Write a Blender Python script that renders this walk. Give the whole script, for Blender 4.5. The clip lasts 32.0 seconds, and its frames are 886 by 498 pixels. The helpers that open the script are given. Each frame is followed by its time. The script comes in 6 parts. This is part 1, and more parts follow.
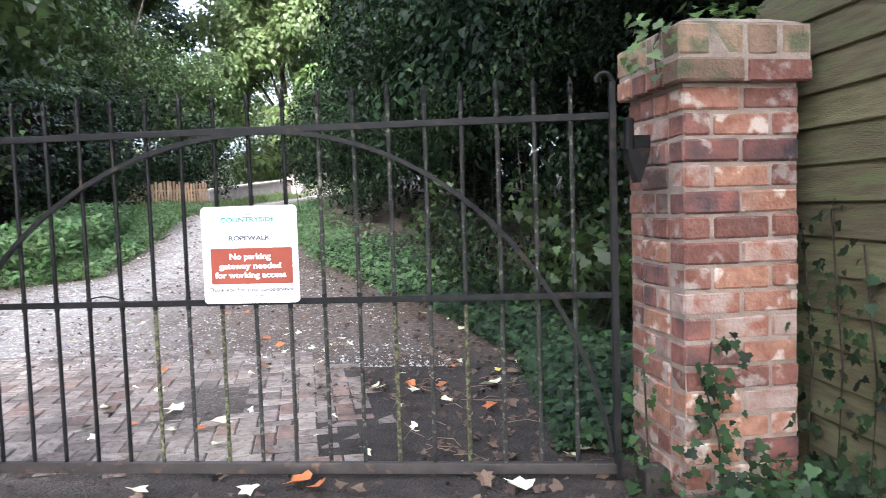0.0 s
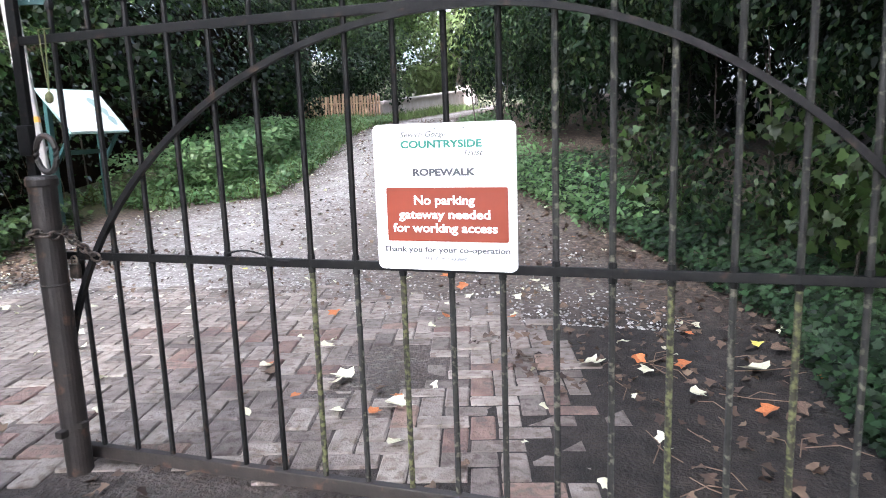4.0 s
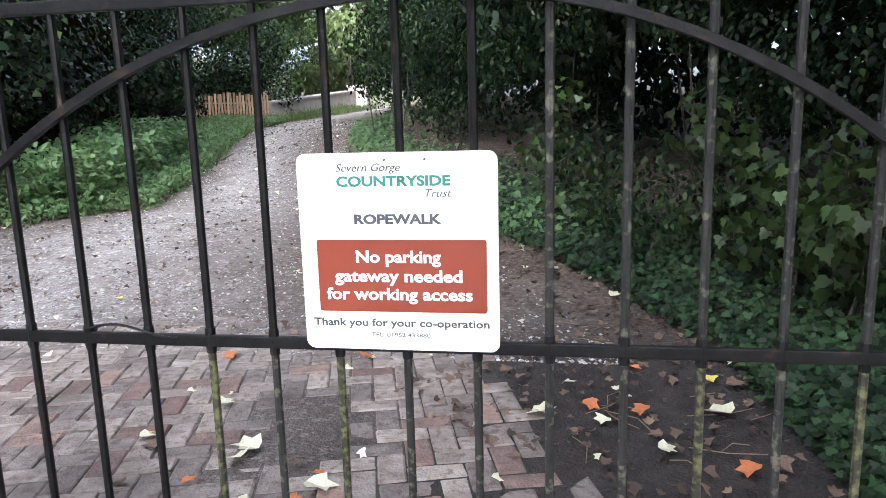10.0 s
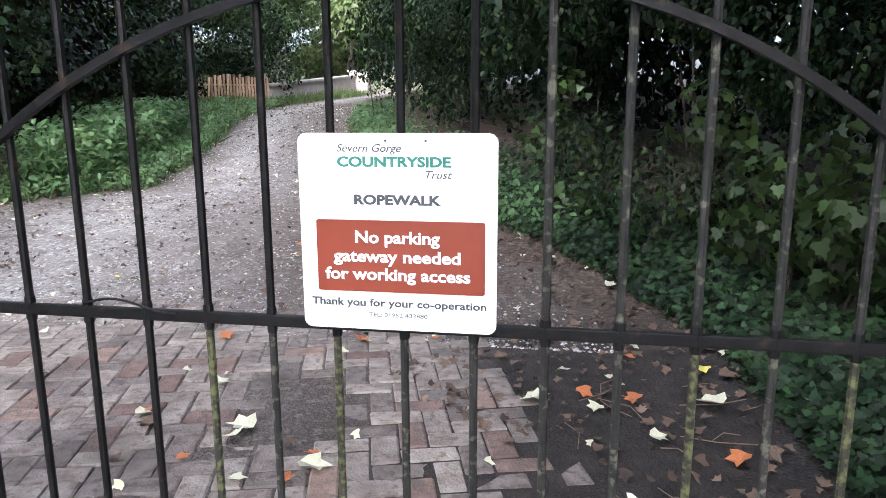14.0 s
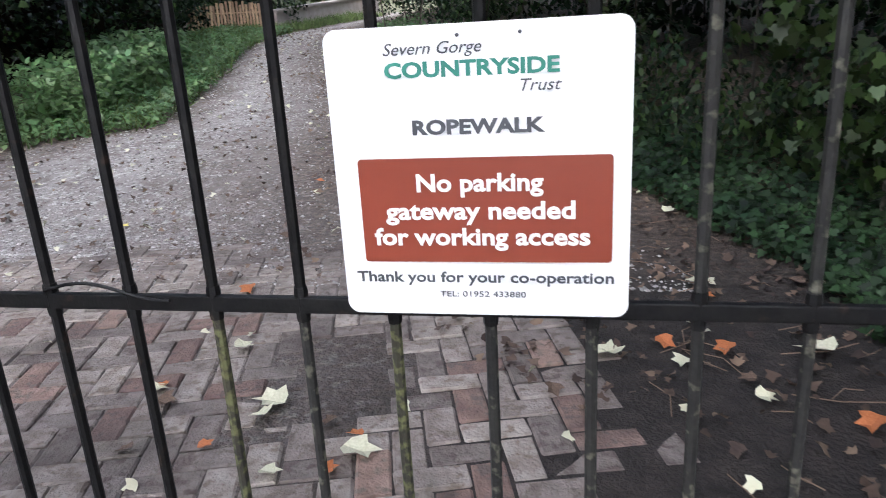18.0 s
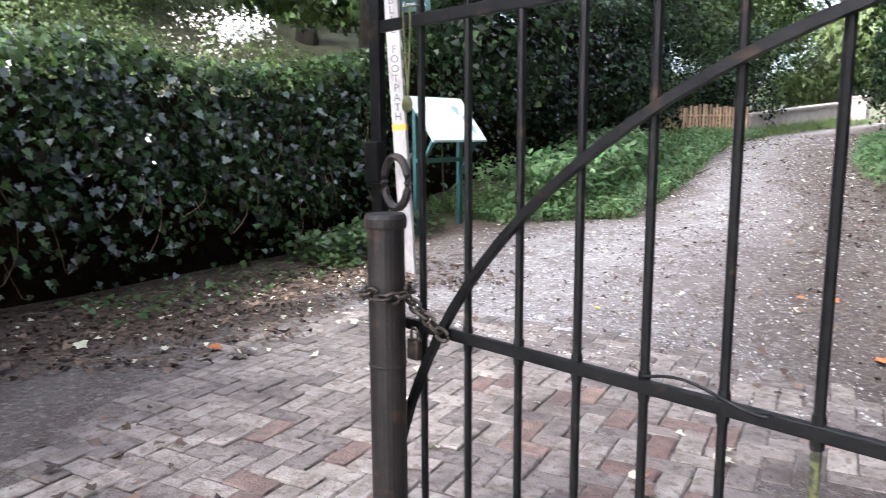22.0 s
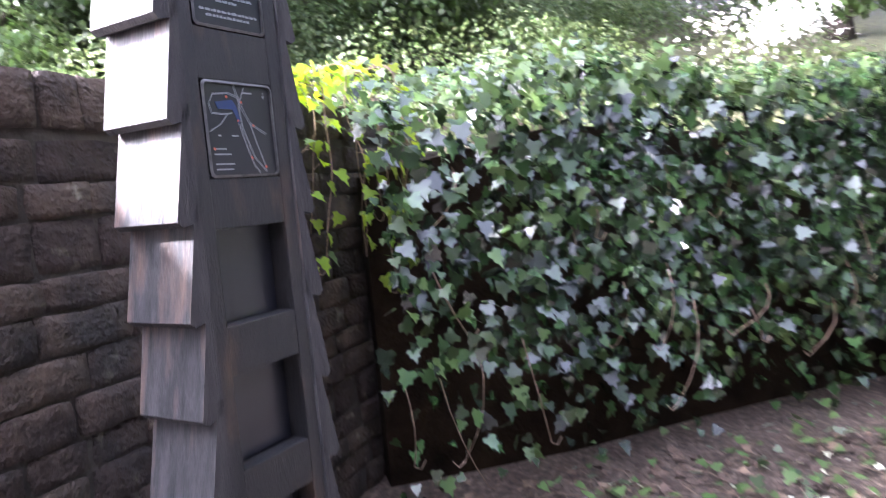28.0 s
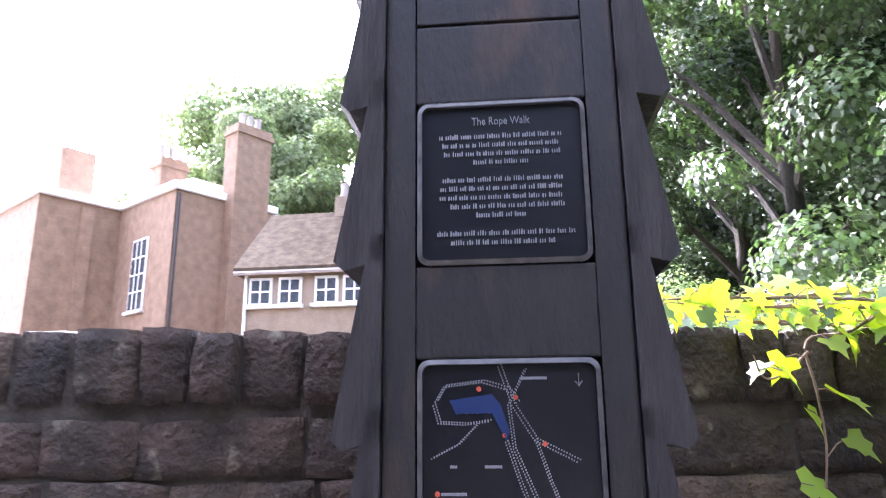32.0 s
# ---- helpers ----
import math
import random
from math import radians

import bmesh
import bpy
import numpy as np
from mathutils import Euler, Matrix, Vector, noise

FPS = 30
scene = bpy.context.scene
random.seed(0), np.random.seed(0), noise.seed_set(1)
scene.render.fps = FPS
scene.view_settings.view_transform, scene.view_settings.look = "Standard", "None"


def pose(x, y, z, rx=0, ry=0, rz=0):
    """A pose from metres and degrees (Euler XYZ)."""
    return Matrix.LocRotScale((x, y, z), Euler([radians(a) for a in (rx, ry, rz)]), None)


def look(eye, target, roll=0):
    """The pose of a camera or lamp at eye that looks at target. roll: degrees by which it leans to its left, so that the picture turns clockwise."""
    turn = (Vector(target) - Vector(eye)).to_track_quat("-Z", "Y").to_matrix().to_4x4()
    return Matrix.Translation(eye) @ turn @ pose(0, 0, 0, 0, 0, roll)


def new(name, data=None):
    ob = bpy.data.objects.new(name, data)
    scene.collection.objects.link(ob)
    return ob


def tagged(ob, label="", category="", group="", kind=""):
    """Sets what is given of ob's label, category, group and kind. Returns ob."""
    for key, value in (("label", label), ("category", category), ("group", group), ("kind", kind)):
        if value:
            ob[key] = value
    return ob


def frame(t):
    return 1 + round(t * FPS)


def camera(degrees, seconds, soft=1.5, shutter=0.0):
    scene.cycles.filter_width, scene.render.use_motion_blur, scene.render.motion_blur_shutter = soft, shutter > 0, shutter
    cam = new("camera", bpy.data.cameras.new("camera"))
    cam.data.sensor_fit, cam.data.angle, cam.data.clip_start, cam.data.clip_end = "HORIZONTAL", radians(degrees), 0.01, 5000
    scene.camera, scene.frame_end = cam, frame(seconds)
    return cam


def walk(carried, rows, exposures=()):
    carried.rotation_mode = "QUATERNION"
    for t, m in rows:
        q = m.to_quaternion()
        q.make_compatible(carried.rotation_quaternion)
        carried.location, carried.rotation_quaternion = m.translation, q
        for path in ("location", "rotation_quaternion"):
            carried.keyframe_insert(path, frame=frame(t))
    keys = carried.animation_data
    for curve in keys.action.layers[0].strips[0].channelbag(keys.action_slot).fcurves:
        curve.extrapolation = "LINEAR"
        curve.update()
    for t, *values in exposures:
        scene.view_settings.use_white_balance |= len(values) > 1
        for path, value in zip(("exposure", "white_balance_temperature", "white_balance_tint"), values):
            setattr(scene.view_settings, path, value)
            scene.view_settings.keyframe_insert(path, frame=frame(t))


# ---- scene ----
cam = camera(64.5, 32.0, soft=0.8, shutter=0.4)
PATH = [
    (0, (1.317, -2.808, 1.12), (1.145, -0.819, 0.995), -1.8),
    (0.5, (1.31, -2.805, 1.118), (1.216, -0.812, 0.978), -2.2),
    (1, (1.326, -2.798, 1.095), (1.2, -0.806, 0.967), -2.5),
    (1.5, (1.251, -2.797, 1.113), (0.924, -0.829, 0.974), -2.5),
    (2, (1.213, -2.696, 1.121), (0.732, -0.772, 0.863), -3.8),
    (2.5, (1.222, -2.445, 1.114), (0.51, -0.596, 0.841), -1.9),
    (4.5, (0.684, -1.642, 1.165), (0.159, 0.252, 0.794), -1.7),
    (5, (0.549, -1.508, 1.194), (0.189, 0.431, 0.864), -1.4),
    (5.5, (0.547, -1.455, 1.209), (0.239, 0.493, 0.882), -1.4),
    (6, (0.578, -1.422, 1.215), (0.293, 0.535, 0.915), -1.1),
    (6.5, (0.591, -1.414, 1.22), (0.261, 0.539, 0.939), -1.3),
    (7, (0.596, -1.409, 1.218), (0.244, 0.538, 0.927), -1.1),
    (7.5, (0.597, -1.405, 1.217), (0.223, 0.537, 0.916), -1.2),
    (8, (0.595, -1.391, 1.211), (0.211, 0.545, 0.884), -0.7),
    (8.5, (0.596, -1.376, 1.206), (0.217, 0.556, 0.854), -1.4),
    (9, (0.598, -1.356, 1.203), (0.235, 0.577, 0.838), -1.5),
    (9.5, (0.601, -1.352, 1.203), (0.23, 0.58, 0.841), -1.5),
    (10, (0.603, -1.351, 1.202), (0.27, 0.587, 0.837), -1.6),
    (10.5, (0.598, -1.346, 1.201), (0.286, 0.595, 0.831), -1.2),
    (11, (0.597, -1.347, 1.2), (0.286, 0.594, 0.829), -0.6),
    (11.5, (0.595, -1.34, 1.195), (0.28, 0.599, 0.82), -0.2),
    (12, (0.598, -1.342, 1.196), (0.292, 0.597, 0.815), -0.3),
    (12.5, (0.6, -1.351, 1.194), (0.295, 0.588, 0.808), -0.2),
    (13, (0.602, -1.357, 1.194), (0.3, 0.582, 0.811), -0.0),
    (13.5, (0.602, -1.362, 1.192), (0.295, 0.575, 0.801), -0.3),
    (14, (0.601, -1.361, 1.192), (0.277, 0.572, 0.793), -0.2),
    (14.5, (0.605, -1.351, 1.19), (0.268, 0.579, 0.788), -0.9),
    (15, (0.629, -1.336, 1.177), (0.243, 0.575, 0.732), -0.8),
    (15.5, (0.653, -1.347, 1.167), (0.199, 0.533, 0.655), -1.4),
    (17.5, (0.392, -1.055, 1.136), (0.173, 0.835, 0.519), -2.3),
    (18, (0.412, -0.94, 1.137), (0.041, 0.93, 0.535), -3.3),
    (18.5, (0.411, -0.897, 1.148), (-0.009, 0.975, 0.585), -3.0),
    (19, (0.362, -0.921, 1.158), (-0.008, 0.972, 0.628), -3.1),
    (19.5, (0.323, -0.938, 1.156), (-0.109, 0.952, 0.664), -1.6),
    (20, (0.308, -0.947, 1.166), (-0.297, 0.905, 0.716), -2.8),
    (20.5, (0.28, -0.967, 1.168), (-0.57, 0.792, 0.742), -2.8),
    (21, (0.225, -1.019, 1.174), (-0.858, 0.613, 0.771), -2.6),
    (21.5, (0.207, -1.092, 1.173), (-1.05, 0.426, 0.83), -0.6),
    (22, (0.173, -1.103, 1.184), (-1.233, 0.285, 0.876), -0.3),
    (22.5, (0.155, -1.133, 1.183), (-1.338, 0.167, 0.894), 0.5),
    (23, (0.139, -1.14, 1.172), (-1.408, 0.071, 0.797), -0.3),
    (23.5, (0.132, -1.142, 1.171), (-1.446, 0.026, 0.787), -0.8),
    (24, (0.096, -1.122, 1.193), (-1.494, 0.058, 0.908), -2.2),
    (24.5, (0.041, -1.102, 1.226), (-1.588, 0.049, 1.078), -0.4),
    (26.5, (-1.016, -0.584, 1.265), (-2.797, 0.313, 1.11), -4.0),
    (27, (-1.395, -0.473, 1.314), (-3.268, 0.181, 1.061), -1.2),
    (27.5, (-1.811, -0.449, 1.407), (-3.709, 0.147, 1.198), -2.3),
    (28, (-2.23, -0.316, 1.402), (-4.21, -0.092, 1.228), -5.1),
    (28.5, (-2.611, -0.233, 1.427), (-4.611, -0.261, 1.454), -3.2),
    (29, (-2.926, -0.216, 1.482), (-4.893, -0.552, 1.619), -3.1),
    (29.5, (-3.105, -0.09, 1.502), (-4.913, -0.92, 1.708), -2.1),
    (30, (-3.174, 0.034, 1.538), (-4.774, -1.139, 1.788), -2.0),
    (30.5, (-3.208, 0.039, 1.557), (-4.719, -1.224, 1.909), -3.9),
    (31, (-3.261, -0.007, 1.58), (-4.697, -1.327, 2.024), -4.4),
    (31.5, (-3.369, 0.022, 1.588), (-4.569, -1.514, 2.037), -1.3),
    (32, (-3.413, 0.106, 1.605), (-4.434, -1.541, 2.101), -0.5),
]

walk(cam, [(t, look(eye, aim, roll)) for t, eye, aim, roll in PATH], [(0.0, 3.05, 5650, 12), (1.5, 3.2, 5650, 13), (2.5, 3.2, 5650, 13), (5.0, 2.7, 5650, 12), (9.0, 2.6, 5650, 12), (15.0, 2.5, 5650, 12), (19.0, 2.05, 5650, 12),
               (22.0, 2.9, 5700, 13), (24.5, 3.4, 5700, 12), (27.0, 3.9, 5650, 17), (28.0, 4.65, 5600, 27), (29.5, 5.4, 5400, 40), (30.5, 5.55, 5350, 44),
               (31.2, 5.25, 5400, 36), (32.0, 4.45, 5500, 26)])
# ---- world, sun, exposure ----
world = bpy.data.worlds.new("world")
scene.world = world
world.use_nodes = True
wn = world.node_tree
sky = wn.nodes.new("ShaderNodeTexSky")
sky.sky_type = "NISHITA"
sky.sun_disc = False
SUN_ELEV, SUN_AZ = radians(36), radians(181)
sky.sun_elevation = SUN_ELEV
sky.sun_rotation = radians(180)
sky.air_density = 0.8
sky.dust_density = 7.0
sky.ozone_density = 0.6
haze = wn.nodes.new("ShaderNodeHueSaturation")
haze.inputs["Saturation"].default_value = 0.4
wn.links.new(sky.outputs[0], haze.inputs["Color"])
wn.links.new(haze.outputs[0], wn.nodes["Background"].inputs[0])
wn.nodes["Background"].inputs[1].default_value = 0.15
sun = new("sun", bpy.data.lights.new("sun", "SUN"))
sun.data.energy = 1.5
sun.data.angle = radians(3)
sun.data.color = (1.0, 0.95, 0.87)
sun.matrix_world = look((0.2, -10, 10 * math.tan(SUN_ELEV)), (0, 0, 0))


# ---- materials ----
def mat(name, colors, rough=0.8, metal=0.0, scale=8.0, bump=0.2, bump_scale=60.0, spots=None, translucent=0.0,
        per="", vary=0.15, spec=0.5, stain=None, stretch=(1, 1, 1), bump_dist=0.01, glow=(0.497, 1.05, 1.5)):
    """A procedural surface: two colours mixed by a coarse noise, fine grain, optional spots and relief."""
    m = bpy.data.materials.new(name)
    m.use_nodes = True
    nt = m.node_tree
    n, l = nt.nodes, nt.links
    bsdf = n["Principled BSDF"]
    tc = n.new("ShaderNodeTexCoord")
    mp = n.new("ShaderNodeMapping")
    mp.inputs["Scale"].default_value = stretch
    where = tc.outputs["Object"]
    if per == "object":
        far = n.new("ShaderNodeVectorMath")
        far.operation = "ADD"
        spread = n.new("ShaderNodeVectorMath")
        spread.operation = "SCALE"
        spread.inputs[0].default_value = (37.0, 53.0, 71.0)
        l.new(n.new("ShaderNodeObjectInfo").outputs["Random"], spread.inputs["Scale"])
        l.new(where, far.inputs[0])
        l.new(spread.outputs[0], far.inputs[1])
        where = far.outputs[0]
    l.new(where, mp.inputs[0])
    n1 = n.new("ShaderNodeTexNoise")
    n1.inputs["Scale"].default_value = scale
    n1.inputs["Detail"].default_value = 5
    l.new(mp.outputs[0], n1.inputs["Vector"])
    ramp = n.new("ShaderNodeValToRGB")
    ramp.color_ramp.elements[0].position = 0.3
    ramp.color_ramp.elements[1].position = 0.7
    ramp.color_ramp.elements[0].color = (*colors[0], 1)
    ramp.color_ramp.elements[1].color = (*colors[1], 1)
    l.new(n1.outputs["Fac"], ramp.inputs[0])
    col = ramp.outputs[0]
    n2 = n.new("ShaderNodeTexNoise")
    n2.inputs["Scale"].default_value = bump_scale
    n2.inputs["Detail"].default_value = 3
    l.new(mp.outputs[0], n2.inputs["Vector"])
    if spots:
        r2 = n.new("ShaderNodeValToRGB")
        r2.color_ramp.elements[0].position, r2.color_ramp.elements[1].position = spots[1], spots[1] + spots[2]
        n3 = n.new("ShaderNodeTexNoise")
        n3.inputs["Scale"].default_value = spots[3]
        n3.inputs["Detail"].default_value = 4
        l.new(mp.outputs[0], n3.inputs["Vector"])
        l.new(n3.outputs["Fac"], r2.inputs[0])
        mx = n.new("ShaderNodeMixRGB")
        l.new(r2.outputs[0], mx.inputs[0])
        l.new(col, mx.inputs[1])
        mx.inputs[2].default_value = (*spots[0], 1)
        col = mx.outputs[0]
    if stain:
        # dirt in large patches across many pieces
        r4 = n.new("ShaderNodeValToRGB")
        r4.color_ramp.elements[0].position, r4.color_ramp.elements[1].position = stain[2], stain[2] + 0.22
        n4 = n.new("ShaderNodeTexNoise")
        n4.inputs["Scale"].default_value, n4.inputs["Detail"].default_value = stain[1], 6
        l.new(n.new("ShaderNodeNewGeometry").outputs["Position"], n4.inputs["Vector"])
        l.new(n4.outputs["Fac"], r4.inputs[0])
        m4 = n.new("ShaderNodeMixRGB")
        l.new(r4.outputs[0], m4.inputs[0])
        l.new(col, m4.inputs[1])
        m4.inputs[2].default_value = (*stain[0], 1)
        col = m4.outputs[0]
    hs = n.new("ShaderNodeHueSaturation")
    l.new(col, hs.inputs["Color"])
    mr = n.new("ShaderNodeMapRange")
    mr.inputs["To Min"].default_value, mr.inputs["To Max"].default_value = 1 - vary, 1 + vary
    src = n2.outputs["Fac"]
    if per == "object":
        src = n.new("ShaderNodeObjectInfo").outputs["Random"]
    if per == "island":
        src = n.new("ShaderNodeNewGeometry").outputs["Random Per Island"]
    l.new(src, mr.inputs[0])
    l.new(mr.outputs[0], hs.inputs["Value"])
    if per:
        mh = n.new("ShaderNodeMapRange")
        mh.inputs["To Min"].default_value, mh.inputs["To Max"].default_value = 0.49, 0.51
        l.new(src, mh.inputs[0])
        l.new(mh.outputs[0], hs.inputs["Hue"])
    l.new(hs.outputs[0], bsdf.inputs["Base Color"])
    bsdf.inputs["Roughness"].default_value = rough
    bsdf.inputs["Metallic"].default_value = metal
    bsdf.inputs["Specular IOR Level"].default_value = spec
    if bump:
        b = n.new("ShaderNodeBump")
        b.inputs["Strength"].default_value = bump
        b.inputs["Distance"].default_value = bump_dist
        l.new(n2.outputs["Fac"], b.inputs["Height"])
        l.new(b.outputs[0], bsdf.inputs["Normal"])
    if translucent:
        tr = n.new("ShaderNodeBsdfTranslucent")
        hb = n.new("ShaderNodeHueSaturation")
        hb.inputs["Hue"].default_value, hb.inputs["Saturation"].default_value, hb.inputs["Value"].default_value = glow
        l.new(hs.outputs[0], hb.inputs["Color"])
        l.new(hb.outputs[0], tr.inputs[0])
        ms = n.new("ShaderNodeMixShader")
        ms.inputs[0].default_value = translucent
        l.new(bsdf.outputs[0], ms.inputs[1])
        l.new(tr.outputs[0], ms.inputs[2])
        l.new(ms.outputs[0], n["Material Output"].inputs[0])
    return m


IRON = mat("gate_iron", [(0.005, 0.005, 0.006), (0.013, 0.0125, 0.012)], rough=0.5, spec=0.18, scale=30, bump=0.35, bump_scale=160,
           spots=((0.045, 0.03, 0.02), 0.6, 0.14, 22), vary=0.3, bump_dist=0.003)
IRON_MOSSY = mat("mossy_iron", [(0.014, 0.013, 0.011), (0.045, 0.042, 0.024)], rough=0.8, scale=24, bump=0.4, bump_scale=140,
                 spots=((0.125, 0.13, 0.055), 0.46, 0.16, 60), vary=0.3, bump_dist=0.004)
IRON_LICHEN = mat("lichened_iron", [(0.008, 0.008, 0.008), (0.026, 0.025, 0.021)], rough=0.75, scale=26, bump=0.5, bump_scale=120,
                  spots=((0.12, 0.115, 0.085), 0.56, 0.1, 42), vary=0.35, bump_dist=0.004)
POST_IRON = mat("post_iron", [(0.018, 0.015, 0.0135), (0.04, 0.032, 0.028)], rough=0.55, scale=14, bump=0.35, bump_scale=120,
                spots=((0.12, 0.065, 0.04), 0.6, 0.12, 16), vary=0.25, bump_dist=0.003)
CHAIN = mat("chain_steel", [(0.05, 0.045, 0.04), (0.12, 0.09, 0.07)], rough=0.5, metal=0.6, scale=60, vary=0.3)
SIGN_WHITE = mat("sign_white", [(0.82, 0.83, 0.84), (0.88, 0.88, 0.88)], rough=0.4, scale=5, bump=0.0, vary=0.03,
                 spots=((0.62, 0.62, 0.6), 0.72, 0.08, 60))
SIGN_RED = mat("sign_red", [(0.225, 0.040, 0.018), (0.26, 0.048, 0.023)], rough=0.4, scale=4, bump=0.0, vary=0.03)
TEXT_WHITE = mat("text_white", [(0.85, 0.85, 0.85), (0.9, 0.9, 0.9)], rough=0.5, bump=0, vary=0.02)
TEXT_GREEN = mat("text_green", [(0.03, 0.21, 0.155), (0.04, 0.24, 0.175)], rough=0.5, bump=0, vary=0.02)
TEXT_GREY = mat("text_grey", [(0.06, 0.065, 0.075), (0.085, 0.09, 0.10)], rough=0.5, bump=0, vary=0.05)
BRICK = mat("red_brick", [(0.19, 0.078, 0.05), (0.31, 0.155, 0.112)], rough=0.9, scale=22, bump=0.8, bump_scale=70,
            spots=((0.42, 0.35, 0.30), 0.56, 0.08, 11), per="object", vary=0.42, stain=((0.12, 0.095, 0.08), 3.0, 0.56))
MORTAR = mat("lime_mortar", [(0.24, 0.19, 0.155), (0.34, 0.28, 0.235)], rough=0.95, scale=14, bump=0.6, bump_scale=110,
             spots=((0.16, 0.15, 0.11), 0.56, 0.14, 5))
BRICK_BURNT = mat("burnt_brick", [(0.05, 0.04, 0.045), (0.27, 0.11, 0.08)], rough=0.85, scale=9, bump=0.7, bump_scale=70, per="object", vary=0.35,
                  spots=((0.36, 0.29, 0.25), 0.6, 0.08, 12))
BRICK_PALE = mat("pale_brick", [(0.30, 0.19, 0.15), (0.42, 0.33, 0.28)], rough=0.92, scale=18, bump=0.6, bump_scale=90,
                 spots=((0.26, 0.11, 0.07), 0.5, 0.12, 10), per="object", vary=0.3)
BRICK_CAP = mat("weathered_brick", [(0.19, 0.125, 0.085), (0.30, 0.21, 0.14)], rough=0.95, scale=13, bump=0.7, bump_scale=80,
                spots=((0.10, 0.11, 0.06), 0.5, 0.16, 11), per="object", vary=0.3)
# near-black brick: the left pillar's shaded side is in its colour
BRICK_SHADE = mat("shaded_brick", [(0.009, 0.0055, 0.0042), (0.026, 0.0125, 0.0085)], rough=1.0, spec=0.03, scale=14, bump=0.6, bump_scale=90,
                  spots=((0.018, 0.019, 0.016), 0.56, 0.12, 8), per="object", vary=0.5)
PAVER = mat("paving_brick", [(0.175, 0.142, 0.122), (0.30, 0.258, 0.228)], rough=0.85, scale=14, bump=0.7, bump_scale=90,
            spots=((0.15, 0.115, 0.095), 0.52, 0.12, 26), per="object", vary=0.36, stain=((0.085, 0.068, 0.058), 2.6, 0.52))
PAVER_STUFF = mat("paving_brick_far", [(0.175, 0.142, 0.122), (0.30, 0.258, 0.228)], rough=0.85, scale=14, bump=0.7, bump_scale=90,
                  spots=((0.15, 0.115, 0.095), 0.52, 0.12, 26), per="island", vary=0.36, stain=((0.085, 0.068, 0.058), 2.6, 0.52))
PAVER_RED = mat("red_paving_brick", [(0.165, 0.106, 0.085), (0.28, 0.19, 0.155)], rough=0.85, scale=14, bump=0.7, bump_scale=90,
                spots=((0.15, 0.115, 0.095), 0.52, 0.12, 26), per="object", vary=0.3, stain=((0.085, 0.068, 0.058), 2.6, 0.52))
FENCE_WOOD = mat("lap_fence_wood", [(0.10, 0.088, 0.046), (0.165, 0.145, 0.08)], rough=0.85, scale=6, bump=0.5, bump_scale=40,
                 spots=((0.13, 0.15, 0.06), 0.52, 0.2, 3), per="object", vary=0.2, stretch=(1, 1, 9))
HURDLE_WOOD = mat("chestnut_pale_wood", [(0.27, 0.17, 0.10), (0.42, 0.29, 0.19)], rough=0.9, scale=9, bump=0.5, bump_scale=60,
                  per="object", vary=0.3, stretch=(6, 6, 1))
POLE_WHITE = mat("painted_pole", [(0.29, 0.27, 0.25), (0.46, 0.44, 0.42)], rough=0.65, scale=5, bump=0.2, vary=0.1,
                 spots=((0.26, 0.23, 0.20), 0.55, 0.16, 6), stretch=(3, 3, 1))
POLE_BAND = mat("orange_band", [(0.75, 0.33, 0.04), (0.8, 0.4, 0.06)], rough=0.5, bump=0, vary=0.05)
BOARD_PALE = mat("faded_board", [(0.72, 0.80, 0.74), (0.80, 0.85, 0.80)], rough=0.25, scale=4, bump=0, vary=0.05,
                 spots=((0.55, 0.62, 0.56), 0.6, 0.1, 14))
BOARD_STEEL = mat("green_steel", [(0.02, 0.06, 0.055), (0.03, 0.085, 0.08)], rough=0.45, scale=20, bump=0.1, vary=0.15)
BOARD_EDGE = mat("grey_green_edge", [(0.25, 0.36, 0.33), (0.32, 0.43, 0.40)], rough=0.5, scale=20, bump=0.05, vary=0.1)
TIMBER_DARK = mat("dark_steel_post", [(0.0075, 0.0075, 0.008), (0.017, 0.0145, 0.013)], rough=0.62, scale=7, bump=0.3, bump_scale=50,
                  spots=((0.06, 0.034, 0.02), 0.55, 0.2, 4), vary=0.2, stretch=(3, 3, 1))
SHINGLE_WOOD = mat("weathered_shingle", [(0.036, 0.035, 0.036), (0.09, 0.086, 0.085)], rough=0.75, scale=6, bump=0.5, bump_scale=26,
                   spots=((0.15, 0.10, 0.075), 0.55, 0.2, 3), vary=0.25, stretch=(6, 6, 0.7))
# darker copy of the shingle wood for faces turned from the light
SHINGLE_SHADE = mat("shaded_shingle", [(0.018, 0.016, 0.016), (0.04, 0.035, 0.033)], rough=0.8, scale=8, bump=0.5, bump_scale=30,
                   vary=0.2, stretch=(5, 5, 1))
PANEL_BLACK = mat("black_panel", [(0.005, 0.0055, 0.009), (0.009, 0.0095, 0.013)], rough=0.35, scale=6, bump=0.0, vary=0.1)
PANEL_RIM = mat("worn_panel_rim", [(0.035, 0.034, 0.035), (0.11, 0.105, 0.10)], rough=0.45, scale=40, bump=0.2, vary=0.25)
PANEL_TEXT = mat("panel_lettering", [(0.20, 0.205, 0.22), (0.28, 0.28, 0.30)], rough=0.5, bump=0, vary=0.05)
PANEL_BLUE = mat("map_blue", [(0.012, 0.028, 0.095), (0.018, 0.036, 0.12)], rough=0.4, bump=0, vary=0.1)
PANEL_RED = mat("map_red", [(0.5, 0.08, 0.04), (0.55, 0.1, 0.05)], rough=0.4, bump=0, vary=0.05)
